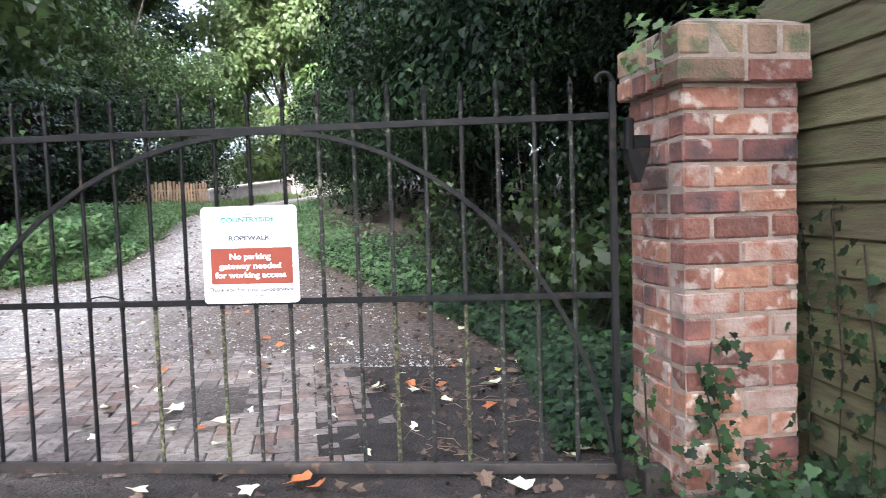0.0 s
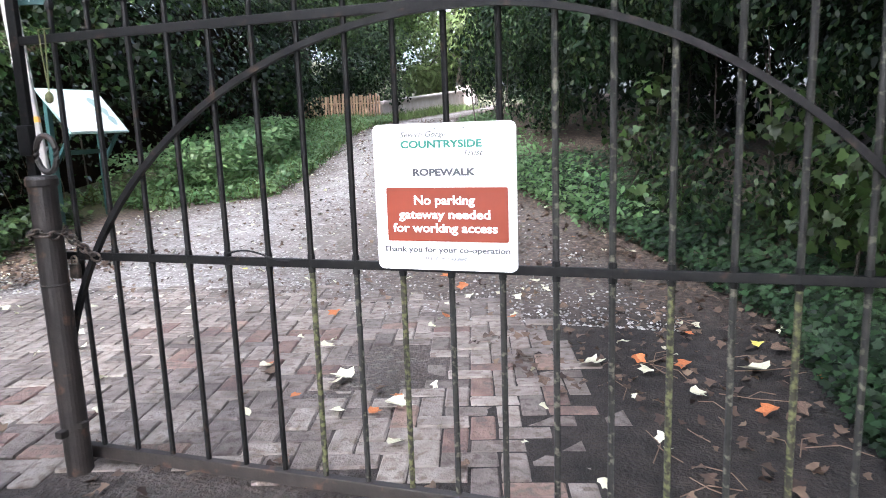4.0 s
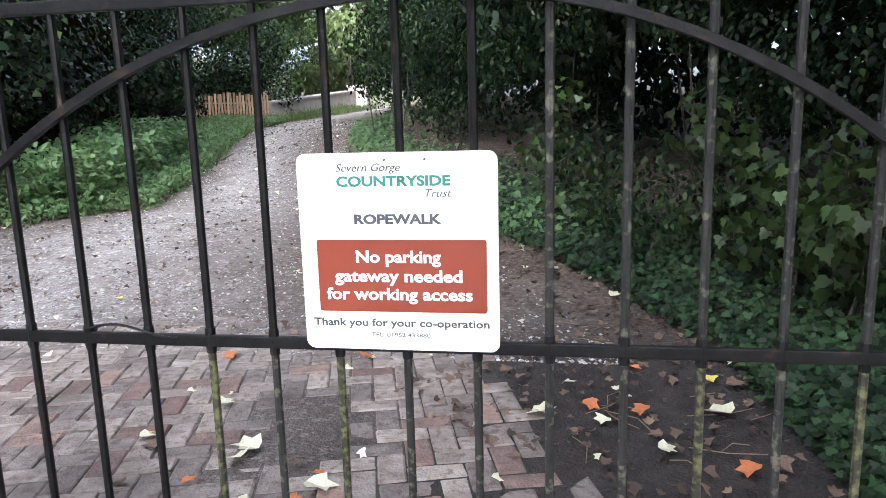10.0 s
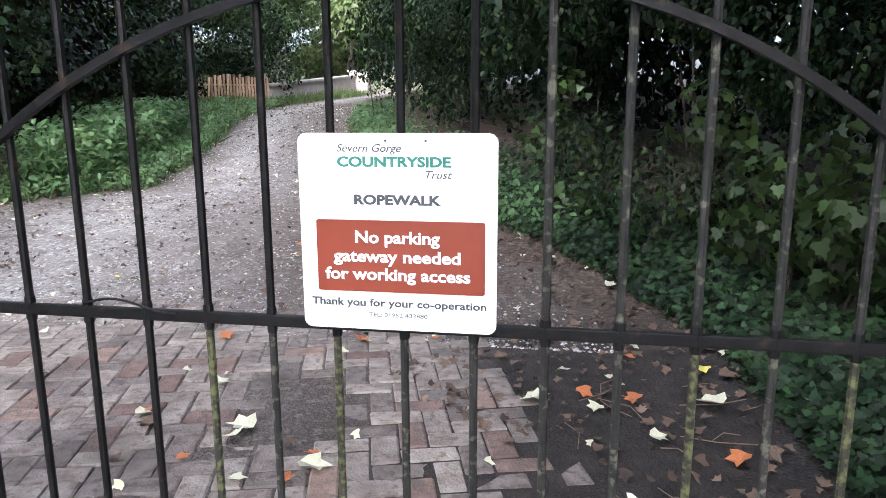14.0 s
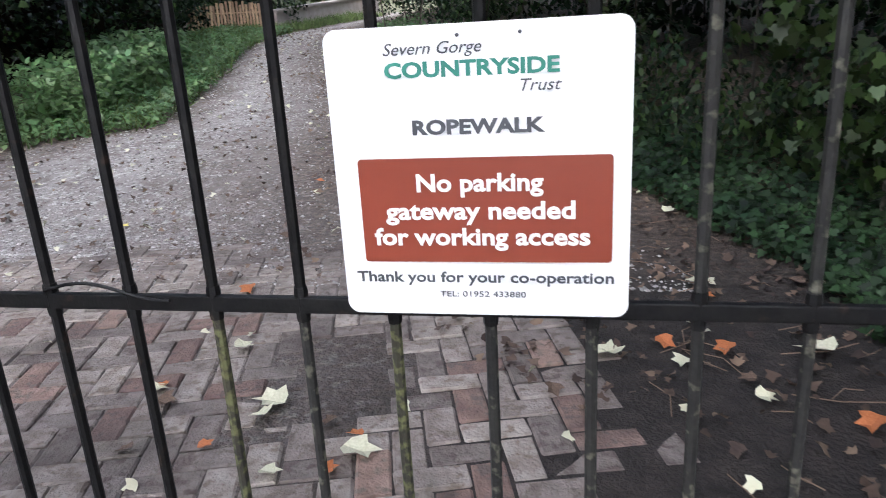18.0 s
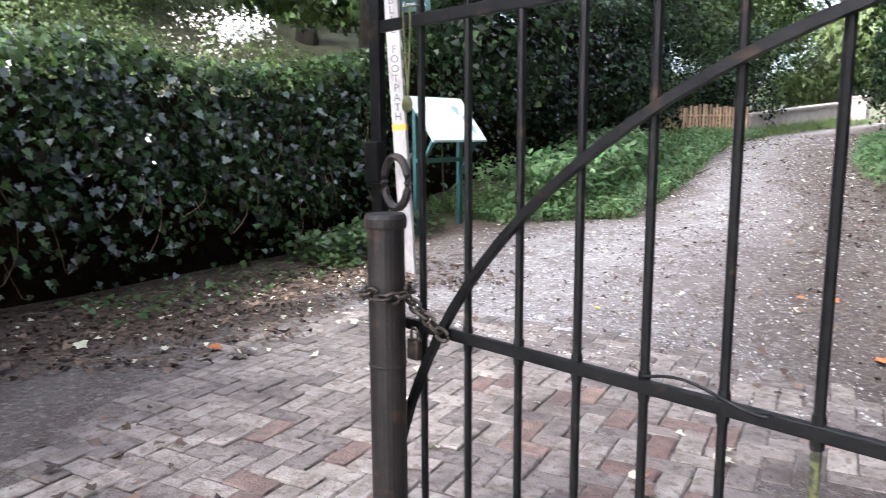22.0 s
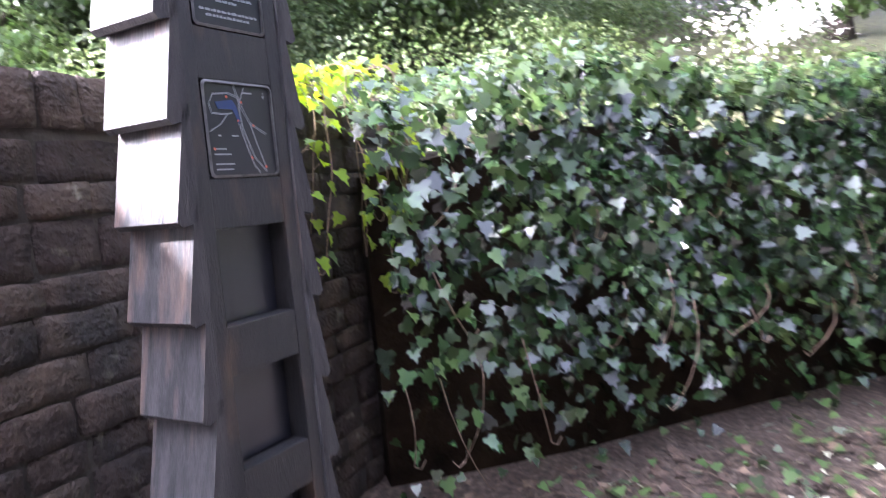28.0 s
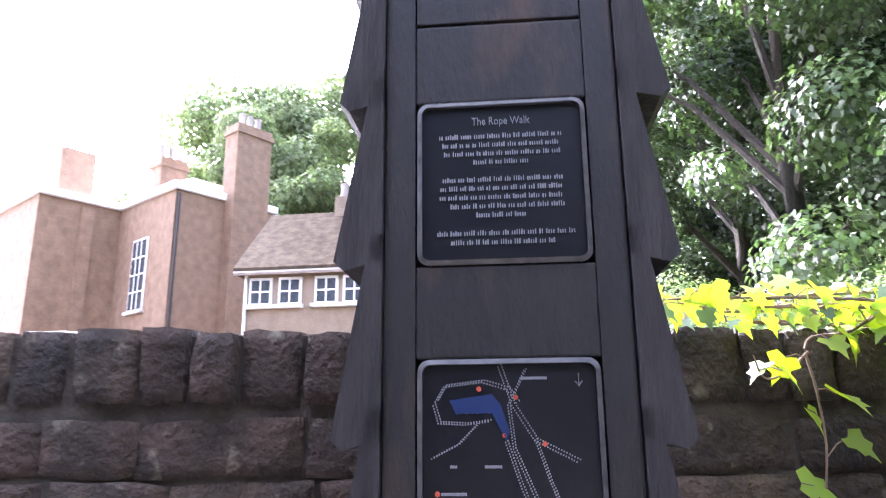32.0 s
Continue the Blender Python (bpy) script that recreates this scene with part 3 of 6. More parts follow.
def make_ground():
    X, Y = np.meshgrid(GX, GY)
    Z = ground_z(np.clip(X, -40, 40), np.clip(Y, -40, 60))
    nz = np.array([noise.noise(Vector((x * 1.7, y * 1.7, 0))) for x, y in zip(X.ravel(), Y.ravel())]).reshape(X.shape)
    near = (np.abs(X) < 20) & (Y < 45) & (Y > -10)
    l, r = edge_x(PATH_LEFT, Y), edge_x(PATH_RIGHT, Y)
    Z = Z + np.where(near, nz * np.where((Y < 2.8) & (X < 1.0), 0.005, 0.018), 0)
    bank = np.clip(l - 0.6 - X, 0, 1.2)
    Z = Z + np.where(near & (Y > 3), bank * 0.12, 0)
    me = bpy.data.meshes.new("ground")
    ny, nx = X.shape
    co = np.stack([X, Y, Z], -1).reshape(-1)
    i = np.arange(ny * nx).reshape(ny, nx)
    quads = np.stack([i[:-1, :-1], i[:-1, 1:], i[1:, 1:], i[1:, :-1]], -1).reshape(-1, 4)
    me.vertices.add(ny * nx)
    me.vertices.foreach_set("co", co)
    me.loops.add(quads.size)
    me.loops.foreach_set("vertex_index", quads.reshape(-1).astype(np.int32))
    me.polygons.add(len(quads))
    me.polygons.foreach_set("loop_start", np.arange(0, quads.size, 4, dtype=np.int32))
    me.polygons.foreach_set("use_smooth", np.ones(len(quads), dtype=bool))
    me.update()
    # what covers the ground: gravel on the path, mud by the gate, soil under plants
    wob = nz * 0.35
    inside = np.clip(np.minimum(X - l + wob, r - X + wob) / 0.5, 0, 1)
    streak = np.clip(1.1 - np.abs(X - (l * 0.68 + r * 0.32)) / np.maximum((r - l) * 0.33, 0.3), 0, 1)
    gravel = inside * np.where(Y > 1.8, 0.2 + 0.8 * streak, 0.3)
    mud = 1.3 * np.exp(-(((X - 0.95) / 1.1) ** 2 + ((Y - 0.9) / 1.5) ** 2)) + np.exp(-(((X + 0.2) / 1.6) ** 2 + ((Y + 0.5) / 0.45) ** 2))
    mud = np.clip(mud * 1.3 + wob * 0.3, 0, 1)
    soil = np.clip((l - 0.2 - X + wob) / 0.6, 0, 1) * (Y > 4.2) + (Y > 50) + (np.abs(X) > 25)
    cover = np.stack([gravel, mud * (Y < 4), np.clip(soil, 0, 1), np.ones_like(X)], -1)
    at = me.color_attributes.new("cover", "FLOAT_COLOR", "POINT")
    at.data.foreach_set("color", cover.reshape(-1))
    me.materials.append(ground_material())
    return tagged(new("ground", me), "gravel and earth path strewn with fallen leaves, muddy by the gate", "ground", kind="structure")


make_ground()

# ---- gate ----
PITCH = 0.145
GATE_L, GATE_R = -1.165, 1.752
Z_TOP, Z_MID, Z_LOW = 1.447, 0.745, 0.045


def make_gate():
    gate = thing("iron_gate", "closed black wrought iron gate with spiked bars and an arched brace", "gate", at=(0, 0, 0))
    flat = lambda z, h, name: part(name, box((GATE_R - GATE_L, 0.014, h), pose((GATE_L + GATE_R) / 2, 0, z), 0.003), IRON, gate)
    flat(Z_TOP, 0.027, "top_rail")
    flat(Z_MID, 0.026, "middle_rail")
    part("bottom_rail", box((GATE_R - GATE_L, 0.03, 0.045), pose((GATE_L + GATE_R) / 2, 0, Z_LOW), 0.004), POST_IRON, gate)
    mossy = {1, 6, 8, -1}
    for i in range(-7, 12):
        top = Z_TOP + 0.155 + (0.012 if i % 3 == 0 else 0)
        x = i * PITCH
        lean = rng.normal(0, 0.002)
        bm = tube([(x, 0.004, Z_MID), (x + lean, 0.004, Z_TOP + 0.09)], 0.0090)
        bar = part("bar", bm, IRON_LICHEN if i > 3 else IRON, gate)
        lo = tube([(x, 0.004, Z_LOW), (x, 0.004, Z_MID)], 0.0090)
        part("bar_lower", lo, IRON_MOSSY if i in mossy else IRON_LICHEN if i > -2 else IRON, gate)
        m = pose(x + lean, 0.004, Z_TOP + 0.085)
        part("spike", lathe([(0.0090, 0), (0.0135, 0.012), (0.0135, 0.022), (0.011, 0.03), (0.013, 0.045), (0.002, top - Z_TOP - 0.085)], 8, m), IRON, gate)
        part("collar", lathe([(0.0105, -0.028), (0.0115, -0.02), (0.0115, 0.02), (0.0105, 0.028)], 8, pose(x, 0.004, Z_MID)), IRON, gate)
    # stiles
    part("hinge_stile", box((0.028, 0.03, Z_TOP + 0.13), pose(GATE_R, 0, (Z_TOP + 0.13) / 2), 0.004), IRON, gate)
    part("latch_stile", box((0.038, 0.02, Z_TOP - Z_LOW + 0.21), pose(GATE_L, 0, (Z_TOP + 0.21 + Z_LOW) / 2), 0.003), IRON, gate)
    scroll = [(GATE_L, 0, Z_TOP + 0.19)]
    for k in range(26):
        a = radians(180 - k * 21)
        r = 0.055 * (1 - k / 34)
        scroll.append((GATE_L + 0.055 + r * math.cos(a), 0, Z_TOP + 0.2 + r * math.sin(a)))
    part("scroll", tube(scroll, 0.013, 6), IRON, gate, "rolled scroll head")
    hook = [(GATE_R, 0, Z_TOP + 0.12)] + [(GATE_R - 0.03 + 0.03 * math.cos(radians(a)), 0, Z_TOP + 0.13 + 0.035 * math.sin(radians(a))) for a in range(0, 200, 20)]
    part("hook", tube(hook, 0.01, 6), IRON, gate)
    # one long arched brace from the latch side up to the top rail and down to the hinge side
    pts = []
    for k in range(61):
        a = math.pi * k / 60
        u = -math.cos(a)
        x = 0.35 + u * (1.49 if u < 0 else 1.395)
        z = 1.437 - (1.38 if u < 0 else 1.57) * (1 - math.sqrt(max(0.0, 1 - u * u)))
        if x > GATE_L + 0.02 and z > 0.07:
            pts.append((x, -0.014, z))
    part("arched_brace", tube(pts, 0.0125, 4, square=True), IRON, gate)
    # latch: hasp and ring
    part("hasp", box((0.05, 0.03, 0.10), pose(GATE_L + 0.005, -0.016, 1.13), 0.006), IRON, gate)
    ring = [(GATE_L + 0.085 + 0.042 * math.cos(a), -0.02, 1.085 + 0.06 * math.sin(a)) for a in np.linspace(0, math.tau, 20, endpoint=False)]
    part("ring_handle", tube(ring, 0.010, 6, closed=True), POST_IRON, gate, "rusty iron ring handle")
    wire = [(-0.43 + 0.02 * k, -0.015, Z_MID + 0.022 + 0.014 * math.sin(k * 0.45)) for k in range(12)]
    part("wire", tube(wire, 0.003, 5), IRON, gate)
    return gate


make_gate()


def make_latch_post():
    p = thing("latch_post", "round brown iron gate post standing in the paving", "post", at=(-1.055, -0.075, 0))
    part("tube", lathe([(0.043, -0.1), (0.043, 0.985), (0.040, 0.99)], 24), POST_IRON, p, smooth=False)
    part("cap", lathe([(0.047, 0.985), (0.049, 0.99), (0.049, 1.008), (0.044, 1.018), (0.0, 1.02)][:4], 24), POST_IRON, p, "rusty flat cap")
    part("weld_bead", lathe([(0.044, 0.66), (0.046, 0.664), (0.044, 0.668)], 24), POST_IRON, p)
    part("lug", box((0.03, 0.05, 0.025), pose(0.0, -0.045, 0.16), 0.004), POST_IRON, p)
    part("lug_upper", box((0.03, 0.03, 0.02), pose(0.045, -0.01, 0.18), 0.004), POST_IRON, p)
    return p


make_latch_post()


def link_mesh(bm, m, length=0.042, width=0.026, r=0.0045):
    pts = []
    for k in range(12):
        a = k * math.tau / 12
        pts.append(m @ Vector((math.cos(a) * length / 2, math.sin(a) * width / 2, 0)))
    tube(pts, r, 6, bm, closed=True)


def make_chain():
    c = thing("chain", "rusty steel chain looped round the post and gate bar", "chain", at=(-1.055, -0.075, 0.835))
    n = 14
    for k in range(n):
        a = k * math.tau / n
        bm = bmesh.new()
        link_mesh(bm, pose(0.053 * math.cos(a), 0.053 * math.sin(a), 0.006 * math.sin(3 * a), 90 if k % 2 else 15, 0, math.degrees(a) + 90), 0.034)
        part("link", bm, CHAIN, c)
    for k in range(6):
        t = k / 5
        bm = bmesh.new()
        link_mesh(bm, pose(0.055 + 0.075 * t, 0.02 + 0.03 * t, -0.012 - 0.075 * t, 90 if k % 2 else 0, 40, 20), 0.036)
        part("link", bm, CHAIN, c)
    lock = thing("padlock", "small weathered brass padlock hanging from the gate rail", "padlock", at=(-1.005, -0.035, 0.70))
    part("body", box((0.036, 0.02, 0.05), pose(0, 0, 0), 0.006), CHAIN, lock)
    sh = [(-0.011, 0, 0.02), (-0.011, 0, 0.04)] + [(0.011 * math.cos(radians(a)), 0, 0.04 + 0.011 * math.sin(radians(a))) for a in range(180, -1, -30)] + [(0.011, 0, 0.02)]
    part("shackle", tube(sh, 0.0035, 6), CHAIN, lock)
    # twine with a small tag hung over the top rail
    tw = thing("twine_tag", "small olive tag on a loop of twine over the rail", "tag", at=(-1.03, -0.02, Z_TOP))
    for s in (-1, 1):
        part("cord", tube([(0.012 * s + 0.01, 0.012, 0.03), (0.012 * s, -0.004, 0.026), (0.011 * s, -0.004, -0.02), (0.004 * s, -0.004, -0.12), (0.0, -0.004, -0.165)], 0.0026, 5), TWINE, tw)
    tag = lathe([(0.003, -0.028), (0.014, -0.022), (0.018, -0.010), (0.014, 0.003), (0.005, 0.010)], 10, pose(0.0, -0.006, -0.175) @ Matrix.Diagonal((1.0, 0.45, 1.0, 1)))
    part("tag", tag, TWINE, tw)


make_chain()


# ---- sign on the gate ----
def make_sign():
    x0, x1, z0, z1 = 0.083, 0.483, 0.742, 1.141
    cx = (x0 + x1) / 2
    s = thing("gate_sign", "white enamel notice with a red block about keeping the gateway clear", "sign", at=(cx, -0.019, (z0 + z1) / 2))
    hw, hh = (x1 - x0) / 2, (z1 - z0) / 2
    part("plate", plate(rounded(-hw, -hh, hw, hh, 0.018), 0.006), SIGN_WHITE, s)
    part("red_block", plate(rounded(-0.166, -0.119, 0.177, 0.028, 0.005), 0.003, pose(0, -0.003, 0)), SIGN_RED, s)
    f = lambda text, z, w, size, material, x=0.0, **k: lettering("lettering", text, size, pose(x, -0.0012, z), material, s, width=w, **k)
    f("Severn Gorge", 0.170, 0.130, 0.022, TEXT_GREY, x=-0.055, shear=0.3)
    f("COUNTRYSIDE", 0.143, 0.228, 0.027, TEXT_GREEN, x=-0.005, bold=0.0009)
    f("Trust", 0.119, 0.052, 0.022, TEXT_GREY, x=0.082, shear=0.3)
    f("ROPEWALK", 0.068, 0.176, 0.026, TEXT_GREY, bold=0.0010)
    for text, z, w in (("No parking", -0.007, 0.172), ("gateway needed", -0.046, 0.260), ("for working access", -0.083, 0.298)):
        lettering("lettering", text, 0.034, pose(0, -0.0045, z), TEXT_WHITE, s, width=w, bold=0.0009)
    f("Thank you for your co-operation", -0.143, 0.362, 0.022, TEXT_GREY, bold=0.0004)
    f("TEL: 01952 433880", -0.168, 0.122, 0.012, TEXT_GREY)
    for x, z in ((-0.02, 0.185), (0.06, 0.185), (0.135, 0.022)):
        part("rivet", lathe([(0.0025, 0), (0.0025, 0.001), (0.001, 0.0015)], 8, pose(x, -0.0004, z, 90)), TEXT_GREY, s)


make_sign()


# ---- brick pillars ----
COURSE = 0.092


BRICK_MESHES = {}


def brick_child(parent, material, size, m):
    key = (material.name, *[round(s, 3) for s in size], round(m.translation.z * 50) % 4)
    if key not in BRICK_MESHES:
        bm = box(size, Matrix(), 0.008, 1)
        for v in bm.verts:
            v.co += 0.004 * noise.noise_vector(v.co * 23 + Vector((len(BRICK_MESHES) * 3.7, 0, 0)))
        BRICK_MESHES[key] = mesh_of("brick", bm, material)
    ob = new("brick", BRICK_MESHES[key])
    ob.parent = parent
    ob.matrix_basis = m
    return ob


def pillar_courses(p, w, n, z0, material, rand):
    """Courses of a square pier two bricks wide: headers and stretchers swap course by course."""
    s, h, j = w / 2, w / 4, 0.011

    def pick(base):
        u = rand.random()
        return base if base is not BRICK else BRICK_BURNT if u < 0.16 else BRICK_PALE if u < 0.32 else BRICK

    for c in range(n):
        z = z0 + c * COURSE + COURSE / 2
        lz = COURSE - j
        # front and back rows run full width, side rows fill between
        for side in (-1, 1):
            y = side * (w / 2 - h / 2)
            if c % 2 == 0:
                spans = [(-w / 2, s), (0.0, s)]
            else:
                spans = [(-w / 2, h), (-w / 2 + h, s), (w / 2 - h, h)]
            for x0, lx in spans:
                jig = pose(rand.uniform(-0.003, 0.003), rand.uniform(-0.004, 0.004), rand.uniform(-0.002, 0.002), rand.uniform(-1, 1), rand.uniform(-0.7, 0.7), rand.uniform(-1, 1))
                brick_child(p, pick(material), (lx - j, h - 0.002, lz), pose(x0 + lx / 2, y, z) @ jig)
        for side in (-1, 1):
            x = side * (w / 2 - h / 2)
            inner = w - 2 * h
            spans = [(-inner / 2, inner / 2), (0, inner / 2)] if c % 2 == 0 else [(-inner / 2, inner)]
            for y0, ly in spans:
                jig = pose(rand.uniform(-0.003, 0.003), rand.uniform(-0.003, 0.003), rand.uniform(-0.002, 0.002), 0, 0, rand.uniform(-1, 1))
                brick_child(p, pick(material), (h - 0.002, ly - j, lz), pose(x, y0 + ly / 2, z) @ jig)


def make_right_pillar():
    rand = random.Random(3)
    w = 0.46
    # front left corner of the pier
    p = thing("brick_pillar", "weathered red brick gate pillar with a corbelled cap and ivy at its foot", "pillar", "gate pillars", at=(1.955, -0.248, 0), rz=14)
    off = Matrix.Translation((w / 2, w / 2, 0))
    core = part("mortar_core", box((w - 0.018, w - 0.018, 1.62), off @ pose(0, 0, 0.72)), MORTAR, p, "crumbling lime mortar")
    before = set(p.children)
    pillar_courses(p, w, 17, -0.05, BRICK, rand)
    for ob in set(p.children) - before:
        ob.matrix_basis = off @ ob.matrix_basis
    # corbelled head: three wider courses
    before = set(p.children)
    part("cap_core", box((w + 0.045, w + 0.045, 0.20), off @ pose(0, 0, 1.625)), MORTAR, p)
    for k, (ww, z0, hz) in enumerate(((w + 0.07, 1.518, COURSE), (w + 0.06, 1.612, 0.118))):
        hh = (ww - 0.01) / 4
        count = 2 if k == 0 else 4
        for side in range(4):
            for i in range(count):
                lx = (ww - (0 if side % 2 == 0 else 2 * hh)) / count
                x = -(lx * count) / 2 + lx * (i + 0.5)
                jig = pose(rand.uniform(-0.004, 0.004), rand.uniform(-0.006, 0.006), 0, rand.uniform(-1, 1), 0, rand.uniform(-1, 1))
                brick_child(p, BRICK if k == 0 and rand.random() < 0.5 else BRICK_CAP, (lx - 0.011, hh - 0.004, hz - 0.01),
                            off @ pose(0, 0, 0, 0, 0, 90 * side) @ pose(x, -(ww / 2 - hh / 2), z0 + hz / 2) @ jig)
    part("cap_mortar", lathe([(0.33, 1.724), (0.33, 1.735), (0.22, 1.765), (0.05, 1.78)], 4, off @ pose(0, 0, 0, 0, 0, 45)), MORTAR, p)
    bracket = plate([(0, 0), (0.085, 0), (0.08, -0.02), (0.045, -0.12), (0.035, -0.12), (0.0, -0.02)], 0.05, pose(-0.16, 0.09, 1.30))
    part("hinge_bracket", bracket, IRON, p, "black iron hinge bracket")
    part("hinge_pin", lathe([(0.02, 1.24), (0.02, 1.42), (0.016, 1.425)], 10, pose(-0.115, 0.19, 0)), IRON, p)
    part("hinge_strap", box((0.12, 0.012, 0.05), pose(-0.09, 0.19, 1.335), 0.003), IRON, p)
    part("foot_block", box((0.10, 0.10, 0.10), pose(-0.06, 0.14, 0.05), 0.012), POST_IRON, p, "rusted foot bearing")
    return p


make_right_pillar()


def make_left_pillar():
    rand = random.Random(9)
    w = 0.45
    p = thing("brick_pillar", "red brick pillar with lichened joints beside the footway, its shade put into the colour", "pillar", "gate pillars", at=(-1.26, -1.125, 0), rz=2)
    part("mortar_core", box((w - 0.014, w - 0.014, 2.0), pose(0, 0, 0.92)), MORTAR_SHADE, p)
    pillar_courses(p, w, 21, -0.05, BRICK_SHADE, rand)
    part("cap_stone", box((w + 0.08, w + 0.08, 0.1), pose(0, 0, 1.935), 0.015), MORTAR, p)
    return p


make_left_pillar()


# ---- lap fence beside the pillar ----
def make_lap_fence():
    f = thing("lap_fence", "olive-green weathered overlapping board fence panel with ivy growing through", "fence", at=(2.42, 0.35, 0), rz=-80)
    length = 1.9
    for x in (0.03, length - 0.03):
        part("post", box((0.07, 0.07, 1.95), pose(x, 0.06, 0.97), 0.006), FENCE_WOOD, f)
    for k in range(14):
        z = 0.10 + k * 0.134
        bm = box((length, 0.014, 0.165), pose(length / 2, -0.004, z, -6), 0.004, 1)
        for v in bm.verts:
            if v.co.z < z:
                v.co.z += 0.008 * math.sin(v.co.x * 5 + k * 2.1)
        part("board", bm, FENCE_WOOD, f)
    part("batten", box((0.045, 0.02, 1.85), pose(1.0, -0.03, 0.95), 0.004), FENCE_WOOD, f)
    return f


make_lap_fence()


# ---- ivy sprigs on pillar and fence ----
def make_sprigs():
    rand = random.Random(12)

    def sprig(label, line, out, n, spread, size, material=IVY_GROUND):
        h = thing("ivy_sprig", label, "ivy plant", "ivy sprigs")
        pts = [Vector(p) for p in line]
        part("stem", tube(pts, 0.004, 5), BARK, h)
        P, N = [], []
        for _ in range(n):
            i = rand.randrange(len(pts) - 1)
            q = pts[i].lerp(pts[i + 1], rand.random()) + Vector([rand.gauss(0, spread) for _ in range(3)])
            q += Vector(out) * rand.uniform(0.01, 0.05)
            P.append(q)
            N.append(Vector(out) + Vector((0, 0, 0.5)) + Vector([rand.gauss(0, 0.35) for _ in range(3)]))
        leaves("foliage", IVY_LEAF, P, N, [rand.uniform(0.028, size) for _ in P], material, h)

    sprig("ivy sprig climbing the pillar front", [(2.08, -0.26, 0.0), (2.07, -0.26, 0.25), (2.03, -0.25, 0.42), (2.05, -0.25, 0.6)], (0.1, -1, 0), 60, 0.04, 0.055)
    sprig("ivy sprig on the pillar's gate side", [(1.86, -0.12, 0.0), (1.85, -0.1, 0.2), (1.84, -0.1, 0.5)], (-0.9, -0.4, 0), 34, 0.03, 0.05, IVY_GREEN)
    sprig("ivy sprig on the pillar cap", [(1.88, -0.2, 1.56), (1.87, -0.2, 1.66), (1.91, -0.2, 1.75)], (-0.6, -0.6, 0.2), 26, 0.04, 0.06, IVY_GREEN)
    sprig("ivy on the pillar top", [(2.1, 0.0, 1.77), (2.2, 0.12, 1.79), (2.32, 0.15, 1.76)], (0, -0.4, 1), 60, 0.06, 0.07, IVY_GREEN)
    for k in range(5):
        y = -0.05 - 0.17 * k
        x = 2.42 - (y - 0.35) * 0.176 - 0.03
        sprig("ivy growing through the fence boards", [(x, y, 0.0), (x, y - 0.05, 0.5), (x, y + 0.04, rand.uniform(0.7, 1.25))], (-1, -0.2, 0), 55, 0.05, 0.06)
    k = 1500
    x, y = rng.uniform(1.7, 2.9, k), rng.uniform(-1.0, 0.1, k)
    keep = (x > 1.95 + 0.25 * rng.uniform(-1, 1, k)) & (y < 0.0)
    x, y = x[keep], y[keep]
    p = np.stack([x, y, 0.02 + np.abs(rng.normal(0, 0.09, len(x)))], 1)
    leaves("pillar_foot_ivy", IVY_LEAF, p, rng.normal(0, 0.4, (len(x), 3)) + np.array([-0.2, -0.5, 0.8]), rng.uniform(0.03, 0.065, len(x)), IVY_GROUND, spin=3.1, label="tangle of ivy at the pillar's foot", category="ground cover")


make_sprigs()


# ---- old brick and stone wall behind the marker ----
WALL_A = Vector((-2.55, -2.16, 0))
WALL_DIR = Vector((-0.86, 0.51, 0)).normalized()
WALL_ANG = math.degrees(math.atan2(WALL_DIR.y, WALL_DIR.x))
WALL_TOP = 1.80


